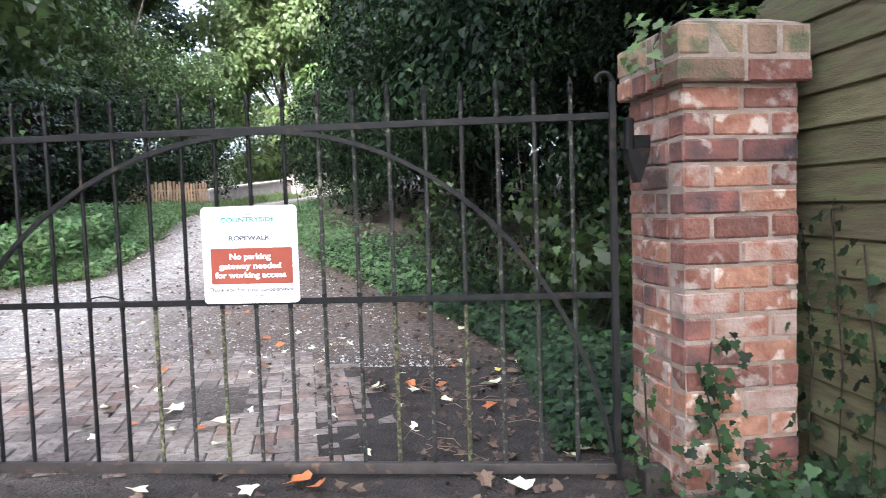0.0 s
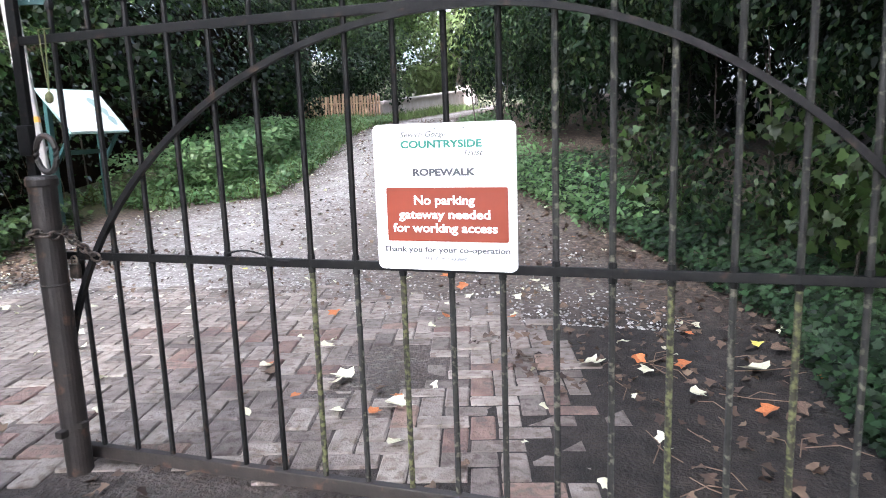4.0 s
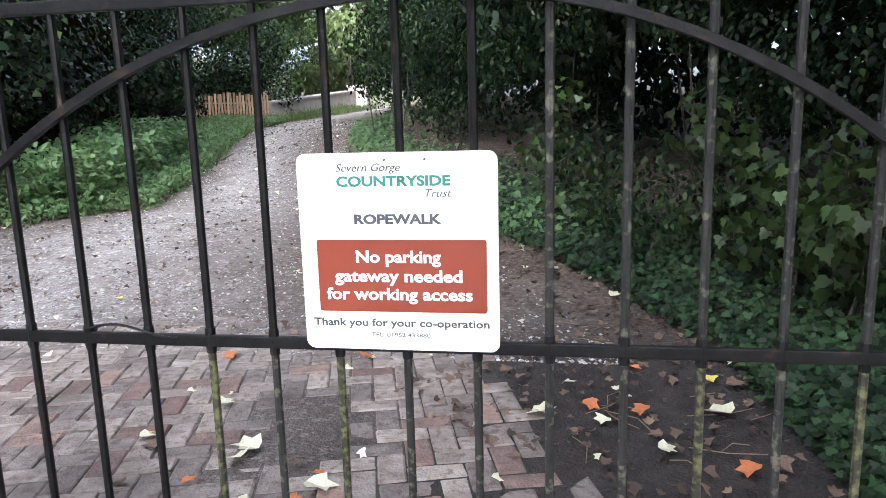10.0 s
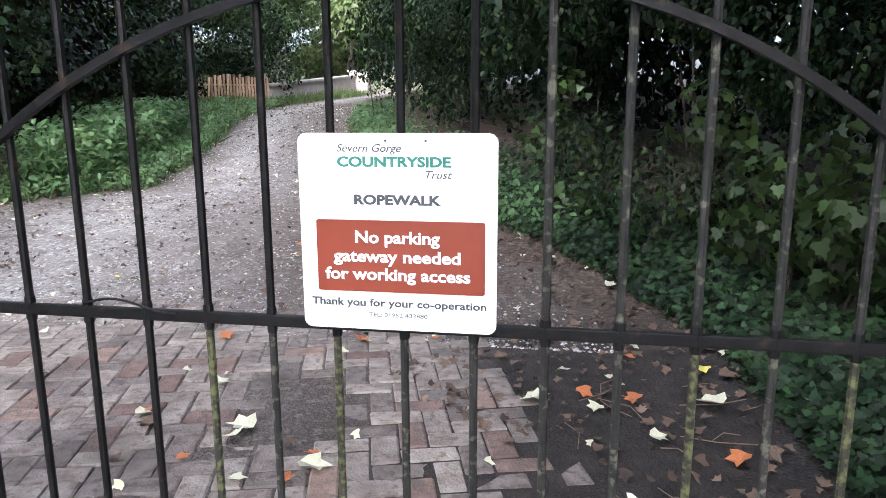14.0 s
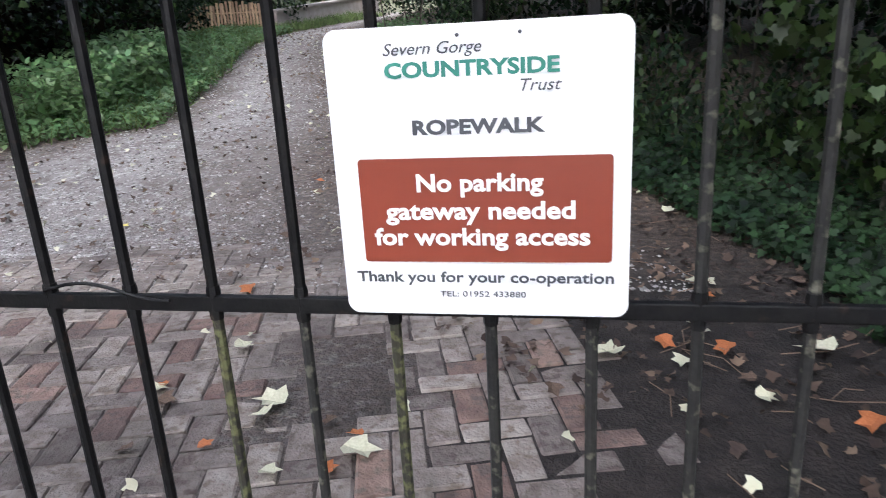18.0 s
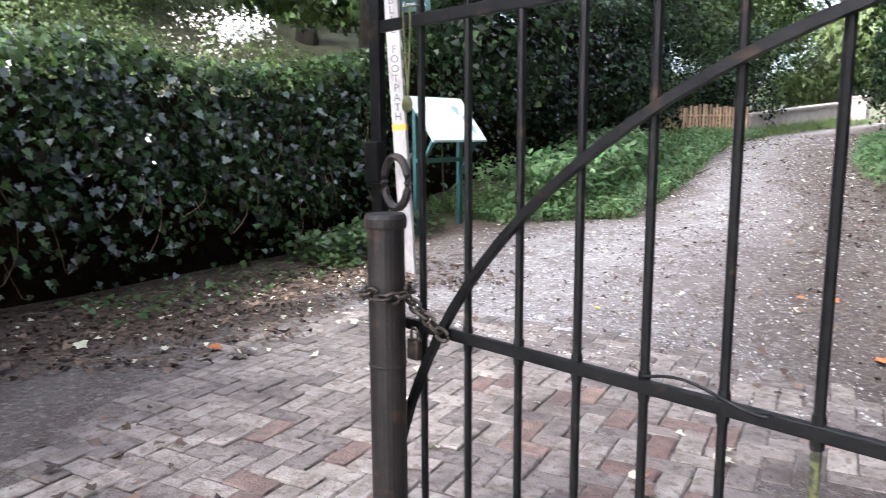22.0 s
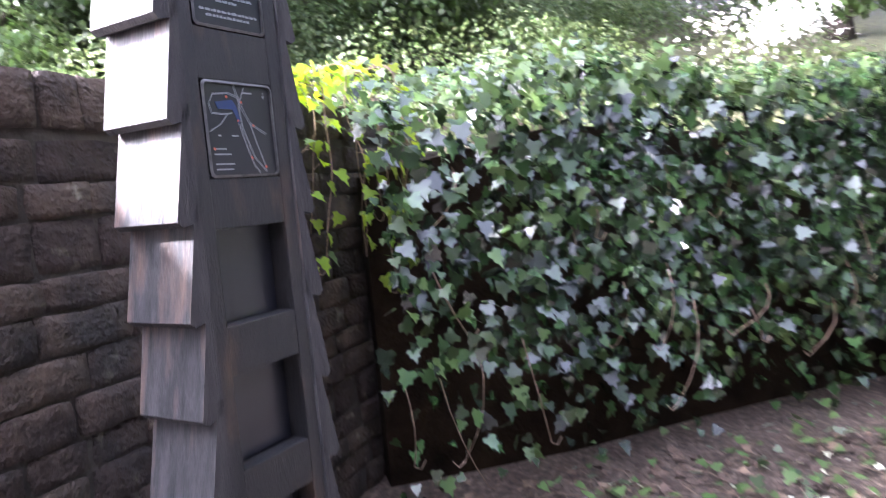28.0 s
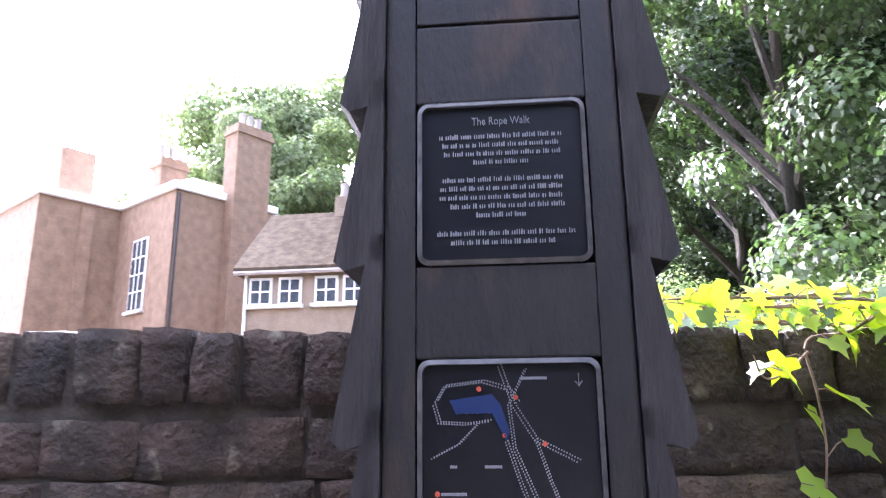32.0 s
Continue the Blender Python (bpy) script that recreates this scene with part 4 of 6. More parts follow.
def make_wall():
    rand = random.Random(21)
    length = 4.4
    w = thing("garden_wall", "old dark brick and stone wall with upright coping bricks", "wall", kind="structure", at=tuple(WALL_A), rz=WALL_ANG)
    # local x runs along the wall, local -y faces the walker
    part("wall_core", box((length, 0.325, WALL_TOP + 0.02), pose(length / 2, 0.1625, WALL_TOP / 2 - 0.01)), STONE_JOINT, w)
    shapes = {}

    def stone(name, lx, ly, lz, m):
        key = (round(lx * (100 if name == "coping_brick" else 25)), round(lz * 50), rand.randrange(3))
        if key not in shapes:
            bm = bmesh.new()
            bmesh.ops.create_cube(bm, size=1.0)
            bmesh.ops.subdivide_edges(bm, edges=bm.edges[:], cuts=3, use_grid_fill=True)
            seed = Vector([rand.uniform(0, 50) for _ in range(3)])
            half, r = Vector((lx, ly, lz)) / 2, 0.011
            for v in bm.verts:
                p = Vector([v.co[i] * 2 * half[i] for i in range(3)])
                inner = Vector([max(-half[i] + r, min(half[i] - r, p[i])) for i in range(3)])
                d = p - inner
                p = inner + (d.normalized() * r if d.length > 1e-6 else d)
                v.co = p + 0.010 * noise.noise_vector(p * 9 + seed) + 0.007 * noise.noise_vector(p * 30 + seed)
            shapes[key] = mesh_of(name, bm, STONE)
            shapes[key].polygons.foreach_set("use_smooth", [True] * len(shapes[key].polygons))
        ob = new(name, shapes[key])
        ob.parent = w
        ob.matrix_basis = m

    z = 0.0
    while z < WALL_TOP - 0.17:
        h = rand.choice((0.10, 0.12, 0.14, 0.155))
        if z + h > WALL_TOP - 0.15:
            h = WALL_TOP - 0.14 - z
        x = -rand.uniform(0, 0.1)
        while x < length:
            lx = rand.uniform(0.16, 0.36)
            stone("brick", lx - 0.004, 0.1, h - 0.003, pose(x + lx / 2, 0.035 + rand.uniform(-0.008, 0.008), z + h / 2, rand.uniform(-1.5, 1.5), rand.uniform(-1, 1), rand.uniform(-1.5, 1.5)))
            x += lx
        z += h
    x = 0
    while x < length:
        lx = rand.uniform(0.095, 0.14)
        stone("coping_brick", lx - 0.005, 0.38, 0.16, pose(x + lx / 2, 0.17 + rand.uniform(-0.01, 0.01), WALL_TOP - 0.065 + rand.uniform(-0.008, 0.006), 0, rand.uniform(-2, 2), rand.uniform(-1.5, 1.5)))
        x += lx


make_wall()


def make_light_block_wall():
    """An unseen wall along the lane, added to shade the marker's lower shingles."""
    a, b = Vector((-2.52, -2.2, 0)), Vector((-2.9, -11, 0))
    d = (b - a).length
    ang = math.degrees(math.atan2((b - a).y, (b - a).x))
    w = thing("light_block_wall", "unseen plain dark brick wall added along the lane to cast shade", "wall", kind="structure", at=tuple(a), rz=ang)
    part("wall_body", box((d, 0.32, 1.9), pose(d / 2, -0.1, 0.93), 0.01), STONE, w)
    part("coping", box((d, 0.40, 0.12), pose(d / 2, -0.1, 1.93), 0.02), STONE, w)


make_light_block_wall()


# ---- ivy-clad wall ----
HEDGE = [(-4.9, -0.25), (-5.1, 0.15), (-5.35, 0.75), (-5.6, 1.6), (-5.82, 2.6), (-6.0, 3.6), (-6.25, 4.8), (-6.5, 6.4), (-6.7, 8.8), (-7.4, 11.8), (-8.1, 14.6)]


def hedge_line(step):
    out = []
    for a, b in zip(HEDGE, HEDGE[1:]):
        a, b = Vector(a), Vector(b)
        n = max(1, int((b - a).length / step))
        for i in range(n):
            out.append((a.lerp(b, i / n), (b - a).normalized()))
    return out


def hedge_top(y):
    return 1.86 - 0.10 * max(0.0, 1 - max(y, 0) * 2) + rise(y) + 0.05 * math.sin(y * 2.3) + (0.2 * min(max(y - 3.5, 0), 4))


def make_hedge():
    h = thing("ivy_hedge", "old wall thickly overgrown with glossy dark ivy", "hedge", at=(0, 0, 0))
    # the wall inside, coloured near-black for the shade among the leaves
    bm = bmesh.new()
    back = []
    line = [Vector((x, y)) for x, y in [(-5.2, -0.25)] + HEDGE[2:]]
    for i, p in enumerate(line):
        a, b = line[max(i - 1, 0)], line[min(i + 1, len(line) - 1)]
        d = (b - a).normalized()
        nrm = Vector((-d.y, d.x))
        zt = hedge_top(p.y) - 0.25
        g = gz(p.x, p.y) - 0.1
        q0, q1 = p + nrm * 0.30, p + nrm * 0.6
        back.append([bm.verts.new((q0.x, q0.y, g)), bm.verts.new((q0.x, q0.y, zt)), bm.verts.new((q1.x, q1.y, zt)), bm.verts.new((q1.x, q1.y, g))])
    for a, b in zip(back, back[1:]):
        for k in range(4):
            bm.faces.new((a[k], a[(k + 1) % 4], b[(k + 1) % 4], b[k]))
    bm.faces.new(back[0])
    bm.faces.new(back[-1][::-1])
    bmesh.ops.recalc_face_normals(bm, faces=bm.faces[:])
    part("wall_core", bm, HEDGE_CORE, h, "wall behind the ivy, darkened in colour for shade")
    P, N, S, P2, N2, S2, P3, N3, S3 = [], [], [], [], [], [], [], [], []
    for p, d in hedge_line(0.05):
        out = Vector((d.y, -d.x))
        dens = 40 if p.y < 0.2 else 76 if p.y < 4.5 else 26
        zt = hedge_top(p.y)
        g = gz(p.x, p.y)
        for _ in range(dens):
            u = random.random()
            z = g + (zt - g) * (u ** 0.62)
            rel = (z - g) / (zt - g)
            bulge = 0.02 + 0.13 * math.sin(min(rel, 1) * 2.6) + 0.09 * noise.noise(Vector((p.x * 4.2, p.y * 4.2, z * 4.4)))
            if rel < 0.36 and random.random() > 0.16 + rel * 1.5:
                continue
            o = p + out * (bulge + random.uniform(-0.2, 0.03))
            n = Vector((out.x, out.y, 0.75)) + Vector([random.gauss(0, 0.62) for _ in range(3)])
            size = random.uniform(0.045, 0.095)
            # paler leaves, mostly near the top, put sky highlights into the colour
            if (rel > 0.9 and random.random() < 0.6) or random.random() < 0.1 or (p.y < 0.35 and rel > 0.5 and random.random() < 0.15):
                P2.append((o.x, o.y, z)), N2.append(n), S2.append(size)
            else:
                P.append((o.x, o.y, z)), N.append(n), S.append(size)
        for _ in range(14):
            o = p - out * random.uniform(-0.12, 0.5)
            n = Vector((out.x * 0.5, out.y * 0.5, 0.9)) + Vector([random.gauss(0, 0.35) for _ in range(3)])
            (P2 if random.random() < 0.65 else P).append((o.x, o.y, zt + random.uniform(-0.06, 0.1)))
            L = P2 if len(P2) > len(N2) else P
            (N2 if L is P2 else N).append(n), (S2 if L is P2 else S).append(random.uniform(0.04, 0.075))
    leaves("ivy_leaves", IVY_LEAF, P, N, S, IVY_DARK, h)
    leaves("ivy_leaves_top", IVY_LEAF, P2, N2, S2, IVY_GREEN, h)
    # bare stems low down
    bm = bmesh.new()
    for p, d in hedge_line(0.4):
        if p.y > 5:
            break
        out = Vector((d.y, -d.x))
        for _ in range(3):
            z = gz(p.x, p.y) + random.uniform(0.5, 1.55)
            q = Vector((p.x, p.y, z)) + Vector((d.x, d.y, 0)) * random.uniform(-0.2, 0.2) + Vector((out.x, out.y, 0)) * random.uniform(0.02, 0.16)
            ln, sway = random.uniform(0.2, 0.5), random.uniform(-0.2, 0.2)
            pts = [q + Vector((d.x * sway * u * u, d.y * sway * u * u, 0)) + Vector((out.x, out.y, 0)) * 0.05 * math.sin(u * 3) + Vector((0, 0, -ln * u)) for u in (0, 0.25, 0.5, 0.75, 1)]
            c = pts[-1]
            side = 1 if sway > 0 else -1
            pts += [c + Vector((d.x, d.y, 0)) * 0.03 * side + Vector((0, 0, -0.015)), c + Vector((d.x, d.y, 0)) * 0.055 * side + Vector((0, 0, 0.015))]
            tube(pts, random.uniform(0.002, 0.0045), 5, bm)
    part("stem_growth", bm, STEM, h, "brown woody ivy stems")["kind"] = "stuff"
    return h


make_hedge()


def make_trailing_ivy():
    """Backlit young strands that hang over the wall beside the marker."""
    rand = random.Random(5)
    h = thing("trailing_ivy", "young ivy trailing over the wall coping, backlight put into its yellow-green colour", "ivy plant", at=(0, 0, 0))
    lit, dull = ([], [], []), ([], [], [])
    bm = bmesh.new()
    along = Vector((WALL_DIR.x, WALL_DIR.y, 0))
    off = Vector((0.51, 0.86, 0))

    def strand(pts, step, size, young, r=0.0035):
        """A stem through the points, with leaves on short stalks to both sides."""
        pts = [Vector(p) for p in pts]
        line = []
        for i in range(len(pts) - 1):
            p0, p1, p2, p3 = pts[max(i - 1, 0)], pts[i], pts[i + 1], pts[min(i + 2, len(pts) - 1)]
            for k in range(5):
                u = k / 5
                line.append(0.5 * (2 * p1 + (p2 - p0) * u + (2 * p0 - 5 * p1 + 4 * p2 - p3) * u * u + (3 * p1 - p0 - 3 * p2 + p3) * u ** 3))
        line.append(pts[-1])
        n = len(line)
        tube(line, [r * (1.0 - 0.6 * i / n) for i in range(n)], 5, bm)
        run, side = 0.0, 1
        for a, b in zip(line, line[1:]):
            run += (b - a).length
            if run > step:
                run = rand.uniform(-0.2, 0.2) * step
                side = -side
                tip = b + along * side * rand.uniform(0.015, 0.05) + off * rand.uniform(0.0, 0.04) + Vector((0, 0, rand.uniform(-0.01, 0.035)))
                tube([b, b.lerp(tip, 0.5) + Vector((0, 0, 0.006)), tip], 0.0014, 4, bm)
                # lit leaves get the backlit colour, dull ones the plain ivy leaf
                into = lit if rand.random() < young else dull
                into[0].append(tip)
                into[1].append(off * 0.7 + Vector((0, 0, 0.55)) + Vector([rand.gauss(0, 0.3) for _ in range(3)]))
                into[2].append(size * rand.uniform(0.65, 1.25))

    # runners along the coping
    for k in range(7):
        a = Vector((-4.42, -0.88, WALL_TOP + 0.02)) + along * rand.uniform(0.0, 0.25) + off * rand.uniform(-0.14, 0.12)
        b = a + along * rand.uniform(0.4, 0.7) + Vector((0, 0, rand.uniform(-0.02, 0.02)))
        mid = a.lerp(b, 0.5) + Vector((0, 0, rand.uniform(0.0, 0.03)))
        strand([b, mid, a + Vector((0, 0, 0.01)), a - along * 0.05 + Vector((0, 0, rand.uniform(0.0, 0.02)))], 0.032, 0.05, 0.9)
    # upright shoots on the coping
    for k in range(20):
        a = Vector((-4.45, -0.87, WALL_TOP)) + along * rand.uniform(0, 0.75) + off * rand.uniform(-0.15, 0.12)
        strand([a, a + Vector((rand.gauss(0, 0.02), rand.gauss(0, 0.02), rand.uniform(0.01, 0.035)))], 0.014, 0.045, 0.85, 0.0022)
    # one long strand hanging clear of the wall, with a curled side shoot
    t = Vector((-4.98, -0.60, WALL_TOP + 0.07))
    s0 = Vector((-4.70, -0.665, 1.76))
    strand([t, t.lerp(s0, 0.6) + Vector((0, 0, -0.02)), s0, s0 + Vector((-0.01, 0.0, -0.09)), s0 + Vector((0.0, 0.01, -0.19)), s0 + Vector((0.01, 0, -0.29))], 0.05, 0.075, 1.0, 0.0045)
    strand([s0 + Vector((0, 0, -0.02)), s0 + Vector((0.05, -0.02, -0.06)), s0 + Vector((0.10, -0.03, -0.07)), s0 + Vector((0.125, -0.03, -0.03))], 0.06, 0.05, 1.0)
    t = Vector((-5.10, -0.46, 1.66))
    strand([t, t + Vector((0.07, -0.05, -0.07)), t + Vector((0.15, -0.09, -0.09)), t + Vector((0.20, -0.12, -0.07)), t + Vector((0.19, -0.11, -0.02))], 0.06, 0.06, 1.0)
    # loose hanging strands with curled tips, well apart
    for k in range(8):
        q = Vector((-5.02, -0.46, WALL_TOP + 0.06)) + Vector((-0.42, 0.34, 0.06)) * (k / 7) + Vector((rand.gauss(0, 0.03), rand.gauss(0, 0.03), rand.uniform(-0.04, 0.06)))
        drop = rand.uniform(0.35, 0.7) + 0.05 * k
        pts = [q - off * 0.18, q]
        sway = rand.uniform(-0.12, 0.12)
        for j in range(1, 5):
            u = j / 4
            pts.append(q + along * sway * u + off * 0.05 * math.sin(u * 2.5) + Vector((rand.gauss(0, 0.012), rand.gauss(0, 0.012), -drop * u)))
        c = pts[-1]
        if k % 2:
            pts += [c - along * 0.04 + Vector((0, 0, -0.02)), c - along * 0.08 + Vector((0, 0, 0.01)), c - along * 0.085 + Vector((0, 0, 0.05))]
        strand(pts, 0.07, 0.068, 0.75)
    for k in range(150):
        q = Vector((-4.82, -0.66, WALL_TOP + 0.04)) + Vector((-0.70, 0.52, 0)) * (k / 150) + off * rand.uniform(-0.25, 0.06) + Vector((0, 0, rand.uniform(-0.08, 0.05) + 0.14 * k / 150))
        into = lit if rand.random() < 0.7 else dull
        into[0].append(q)
        into[1].append(off * 0.4 + Vector((0, 0, 0.8)) + Vector([rand.gauss(0, 0.4) for _ in range(3)]))
        into[2].append(rand.uniform(0.05, 0.09))
    part("strand_growth", bm, STEM, h, "pinkish brown ivy strands")["kind"] = "stuff"
    leaves("young_leaves", IVY_LEAF, *lit, IVY_BACKLIT, h)
    leaves("glossy_leaves", IVY_LEAF, *dull, IVY_GREEN, h)


make_trailing_ivy()


# ---- way marker clad in shingles ----
def make_marker():
    mk = thing("way_marker", "tall dark way marker with lapped timber shingles and engraved panels", "way marker",
               at=(-3.919, -0.567, 0), rz=142.8)
    # local -y faces the walker, local x runs to the viewer's right
    w, d, top = 0.30, 0.20, 2.92
    part("side_panel", box((0.04, d, top), pose(-w / 2 + 0.02, d / 2, top / 2 - 0.05), 0.004), TIMBER_DARK, mk)
    part("side_panel", box((0.04, d, top), pose(w / 2 - 0.02, d / 2, top / 2 - 0.05), 0.004), TIMBER_DARK, mk)
    part("back_panel", box((w - 0.08, 0.02, top), pose(0, d - 0.01, top / 2 - 0.05)), TIMBER_DARK, mk)
    pitch = 0.3335
    lows = [1.472 + pitch * k for k in range(-4, 4)]
    ph = 0.208
    for i, z in enumerate(lows):
        below = lows[i - 1] + ph if i else -0.1
        hi, lo = z - 0.006, below + 0.006
        part("cross_rail", box((w - 0.08, 0.05, hi - lo), pose(0, 0.027, (hi + lo) / 2), 0.003), TIMBER_DARK, mk, "rust-streaked cross rail")
        if z + ph > top - 0.05:
            break
        if i > 5:
            part("upper_board", box((w - 0.082, 0.05, ph + 0.004), pose(0, 0.027, z + ph / 2), 0.002), TIMBER_DARK, mk)
        if i < 4:
            part("recess_panel", box((w - 0.082, 0.01, ph + 0.01), pose(-0.004, 0.06, z + ph / 2)), PANEL_BLACK, mk)
    part("head", box((w - 0.08, 0.05, 0.5), pose(0, 0.027, 2.62), 0.003), TIMBER_DARK, mk)
    part("cap", box((w + 0.06, d + 0.04, 0.04), pose(0, d / 2, top - 0.03), 0.008), TIMBER_DARK, mk)
    # the two engraved panels
    for name, z in (("map_panel", lows[4]), ("text_panel", lows[5])):
        pn = part(name, plate(rounded(-0.103, 0, 0.103, ph, 0.012), 0.012, pose(0, 0.004, z)), PANEL_BLACK, mk, "black engraved panel with a worn rim")
        out, inn = rounded(-0.108, -0.005, 0.108, ph + 0.005, 0.015), rounded(-0.102, 0.001, 0.102, ph - 0.001, 0.011)
        bm = bmesh.new()
        a = [bm.verts.new((x, 0.0, zz + z)) for x, zz in out]
        b = [bm.verts.new((x, -0.003, zz + z)) for x, zz in inn]
        c = [bm.verts.new((x, 0.006, zz + z)) for x, zz in inn]
        for k in range(len(a)):
            j = (k + 1) % len(a)
            bm.faces.new((a[k], a[j], b[j], b[k]))
            bm.faces.new((b[k], b[j], c[j], c[k]))
        part("rim", bm, PANEL_RIM, pn)
        if name == "text_panel":
            lettering("title", "The Rope Walk", 0.015, pose(0, 0.003, z + ph - 0.022), PANEL_TEXT, pn, width=0.075)
            rand = random.Random(2)
            rows = [0.158, 0.150, 0.146, 0.07, 0, 0.150, 0.156, 0.158, 0.13, 0.065, 0, 0.165, 0.13]
            bm = bmesh.new()
            zz = z + ph - 0.043
            for ln in rows:
                x = -ln / 2
                while ln and x < ln / 2:
                    for _ in range(rand.choice((2, 3, 3, 4, 5, 6))):
                        hh = rand.choice((0.0046, 0.0046, 0.0062))
                        add_box(bm, (rand.uniform(0.0013, 0.0023), 0.0012, hh), pose(x, 0.0034, zz + (hh - 0.0046) / 2))
                        x += 0.0029
                    x += 0.0025
                zz -= 0.0118
            part("engraved_text", bm, PANEL_TEXT, pn, "lines of small unreadable engraved writing")
        else:
            def trail(pts, r, material, name):
                bm = bmesh.new()
                for (xa, za), (xb, zb) in zip(pts, pts[1:]):
                    n = max(1, int(math.hypot(xb - xa, zb - za) / 0.0032))
                    for i in range(n):
                        for e in (-1, 1):
                            add_box(bm, (0.0017, 0.0012, 0.0017), pose(xa + (xb - xa) * i / n + e * r * 0.9, 0.0034, z + za + (zb - za) * i / n + e * r * 0.6))
                part(name, bm, material, pn)
            part("lake", plate([(-0.062, 0.148), (-0.070, 0.165), (-0.02, 0.172), (-0.01, 0.16), (0.0, 0.13), (-0.004, 0.118), (-0.02, 0.15), (-0.06, 0.15)], 0.002, pose(0, 0.002, z)), PANEL_BLUE, pn, "blue lake")
            trail([(-0.085, 0.165), (-0.075, 0.182), (-0.03, 0.187), (0.0, 0.178), (0.012, 0.16)], 0.0022, PANEL_TEXT, "trail")
            trail([(-0.088, 0.16), (-0.082, 0.14), (-0.05, 0.138), (-0.02, 0.142)], 0.0018, PANEL_TEXT, "trail")
            trail([(-0.09, 0.10), (-0.06, 0.115), (-0.035, 0.14)], 0.0018, PANEL_TEXT, "trail")
            trail([(-0.01, 0.205), (0.005, 0.16), (0.03, 0.12), (0.08, 0.095)], 0.0022, PANEL_TEXT, "trail")
            trail([(0.02, 0.2), (0.0, 0.16), (0.005, 0.11), (0.035, 0.04), (0.07, 0.006)], 0.0016, PANEL_TEXT, "trail")
            trail([(-0.004, 0.118), (0.012, 0.07), (0.032, 0.02), (0.05, 0.003)], 0.0016, PANEL_TEXT, "trail")
            trail([(0.03, 0.12), (0.045, 0.075), (0.07, 0.012)], 0.0012, PANEL_TEXT, "trail")
            for x, zz in ((-0.035, 0.178), (0.008, 0.168), (-0.006, 0.125), (0.04, 0.115), (0.025, 0.04), (0.068, 0.018), (-0.085, 0.06)):
                part("stop_mark", lathe([(0.003, 0), (0.003, 0.002)], 10, pose(x, 0.004, z + zz, 90)), PANEL_RED, pn)
            for x, zz, ln in ((-0.066, 0.06, 0.03), (-0.062, 0.048, 0.05), (-0.058, 0.026, 0.055), (-0.06, 0.014, 0.05), (0.03, 0.19, 0.03), (-0.02, 0.09, 0.02), (-0.066, 0.09, 0.008)):
                part("legend_line", box((ln, 0.0012, 0.0032), pose(x, 0.0034, z + zz)), PANEL_TEXT, pn)
            part("north_mark", tube([(0.082, 0.0035, z + 0.195), (0.082, 0.0035, z + 0.18), (0.078, 0.0035, z + 0.186), (0.082, 0.0035, z + 0.18), (0.086, 0.0035, z + 0.186)], 0.001, 4), PANEL_TEXT, pn)
    # shingles: wedge boards lapped up both sides
    sp = 0.215
    k0 = 1.366 - sp * 6
    for k in range(14):
        z = k0 + sp * k + 0.0
        if z + 0.3 > top + 0.1:
            break
        for s in (-1, 1):
            tilt = random.uniform(-0.004, 0.004)
            prof = [(s * (w / 2 + 0.002), 0.262), (s * (w / 2 + 0.016), 0.262), (s * (w / 2 + 0.064 + tilt), 0.012), (s * (w / 2 + 0.051 + tilt), 0.0), (s * (w / 2 + 0.002), 0.012)]
            bm = plate(prof, d + 0.012, pose(0, -0.006, z))
            ob = part("shingle", bm, SHINGLE_WOOD, mk, "silvery weathered timber shingle, darkened as shade on front and underside")
            # front ends and undersides take the copy that holds their shade
            ob.data.materials.append(SHINGLE_SHADE)
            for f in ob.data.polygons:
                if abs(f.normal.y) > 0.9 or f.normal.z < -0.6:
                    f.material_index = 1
    return mk


make_marker()


# ---- footpath post and information board ----
def make_footpath_post():
    base, head = Vector((-4.38, 2.98, -0.05)), Vector((-4.50, 2.90, 2.62))
    p = thing("footpath_post", "leaning white painted footpath post with stencilled letters and a yellow-orange band", "signpost", at=tuple(base))
    ax = (head - base).normalized()
    rot = Vector((0, 0, 1)).rotation_difference(ax).to_matrix().to_4x4() @ pose(0, 0, 0, 0, 0, 40)
    L = (head - base).length
    part("shaft", box((0.115, 0.115, L), rot @ pose(0, 0, L / 2), 0.008), POLE_WHITE, p)
    part("bevelled_top", lathe([(0.079, L), (0.075, L + 0.01), (0.015, L + 0.035)], 4, rot @ pose(0, 0, 0, 0, 0, 45)), POLE_WHITE, p)
    part("band", box((0.119, 0.119, 0.05), rot @ pose(0, 0, 1.34), 0.003), POLE_BAND, p, "yellow-orange band")
    word = "PUBLIC FOOTPATH"
    for i, ch in enumerate(word):
        if ch != " ":
            lettering("letter", ch, 0.088, rot @ pose(0.0, -0.0585, 2.54 - i * 0.0795, 0, 0, 0), TEXT_GREY, p)
    arm = part("finger_arm", box((0.30, 0.02, 0.12), rot @ pose(0.17, 0.07, 2.36, 0, 0, 0), 0.004), BOARD_STEEL, p, "dark finger sign")
    lettering("arm_lettering", "Ropewalk", 0.07, rot @ pose(0.18, 0.0585, 2.36), TEXT_WHITE, arm, width=0.2)
    for k in range(3):
        part("waymark_disc", lathe([(0.035, 0), (0.035, 0.003), (0.03, 0.004)], 16, rot @ pose(0.058, 0.0, 2.02 - k * 0.15, 0, 90)), WHITE_PAINT, p, "round waymark disc")
    return p


make_footpath_post()


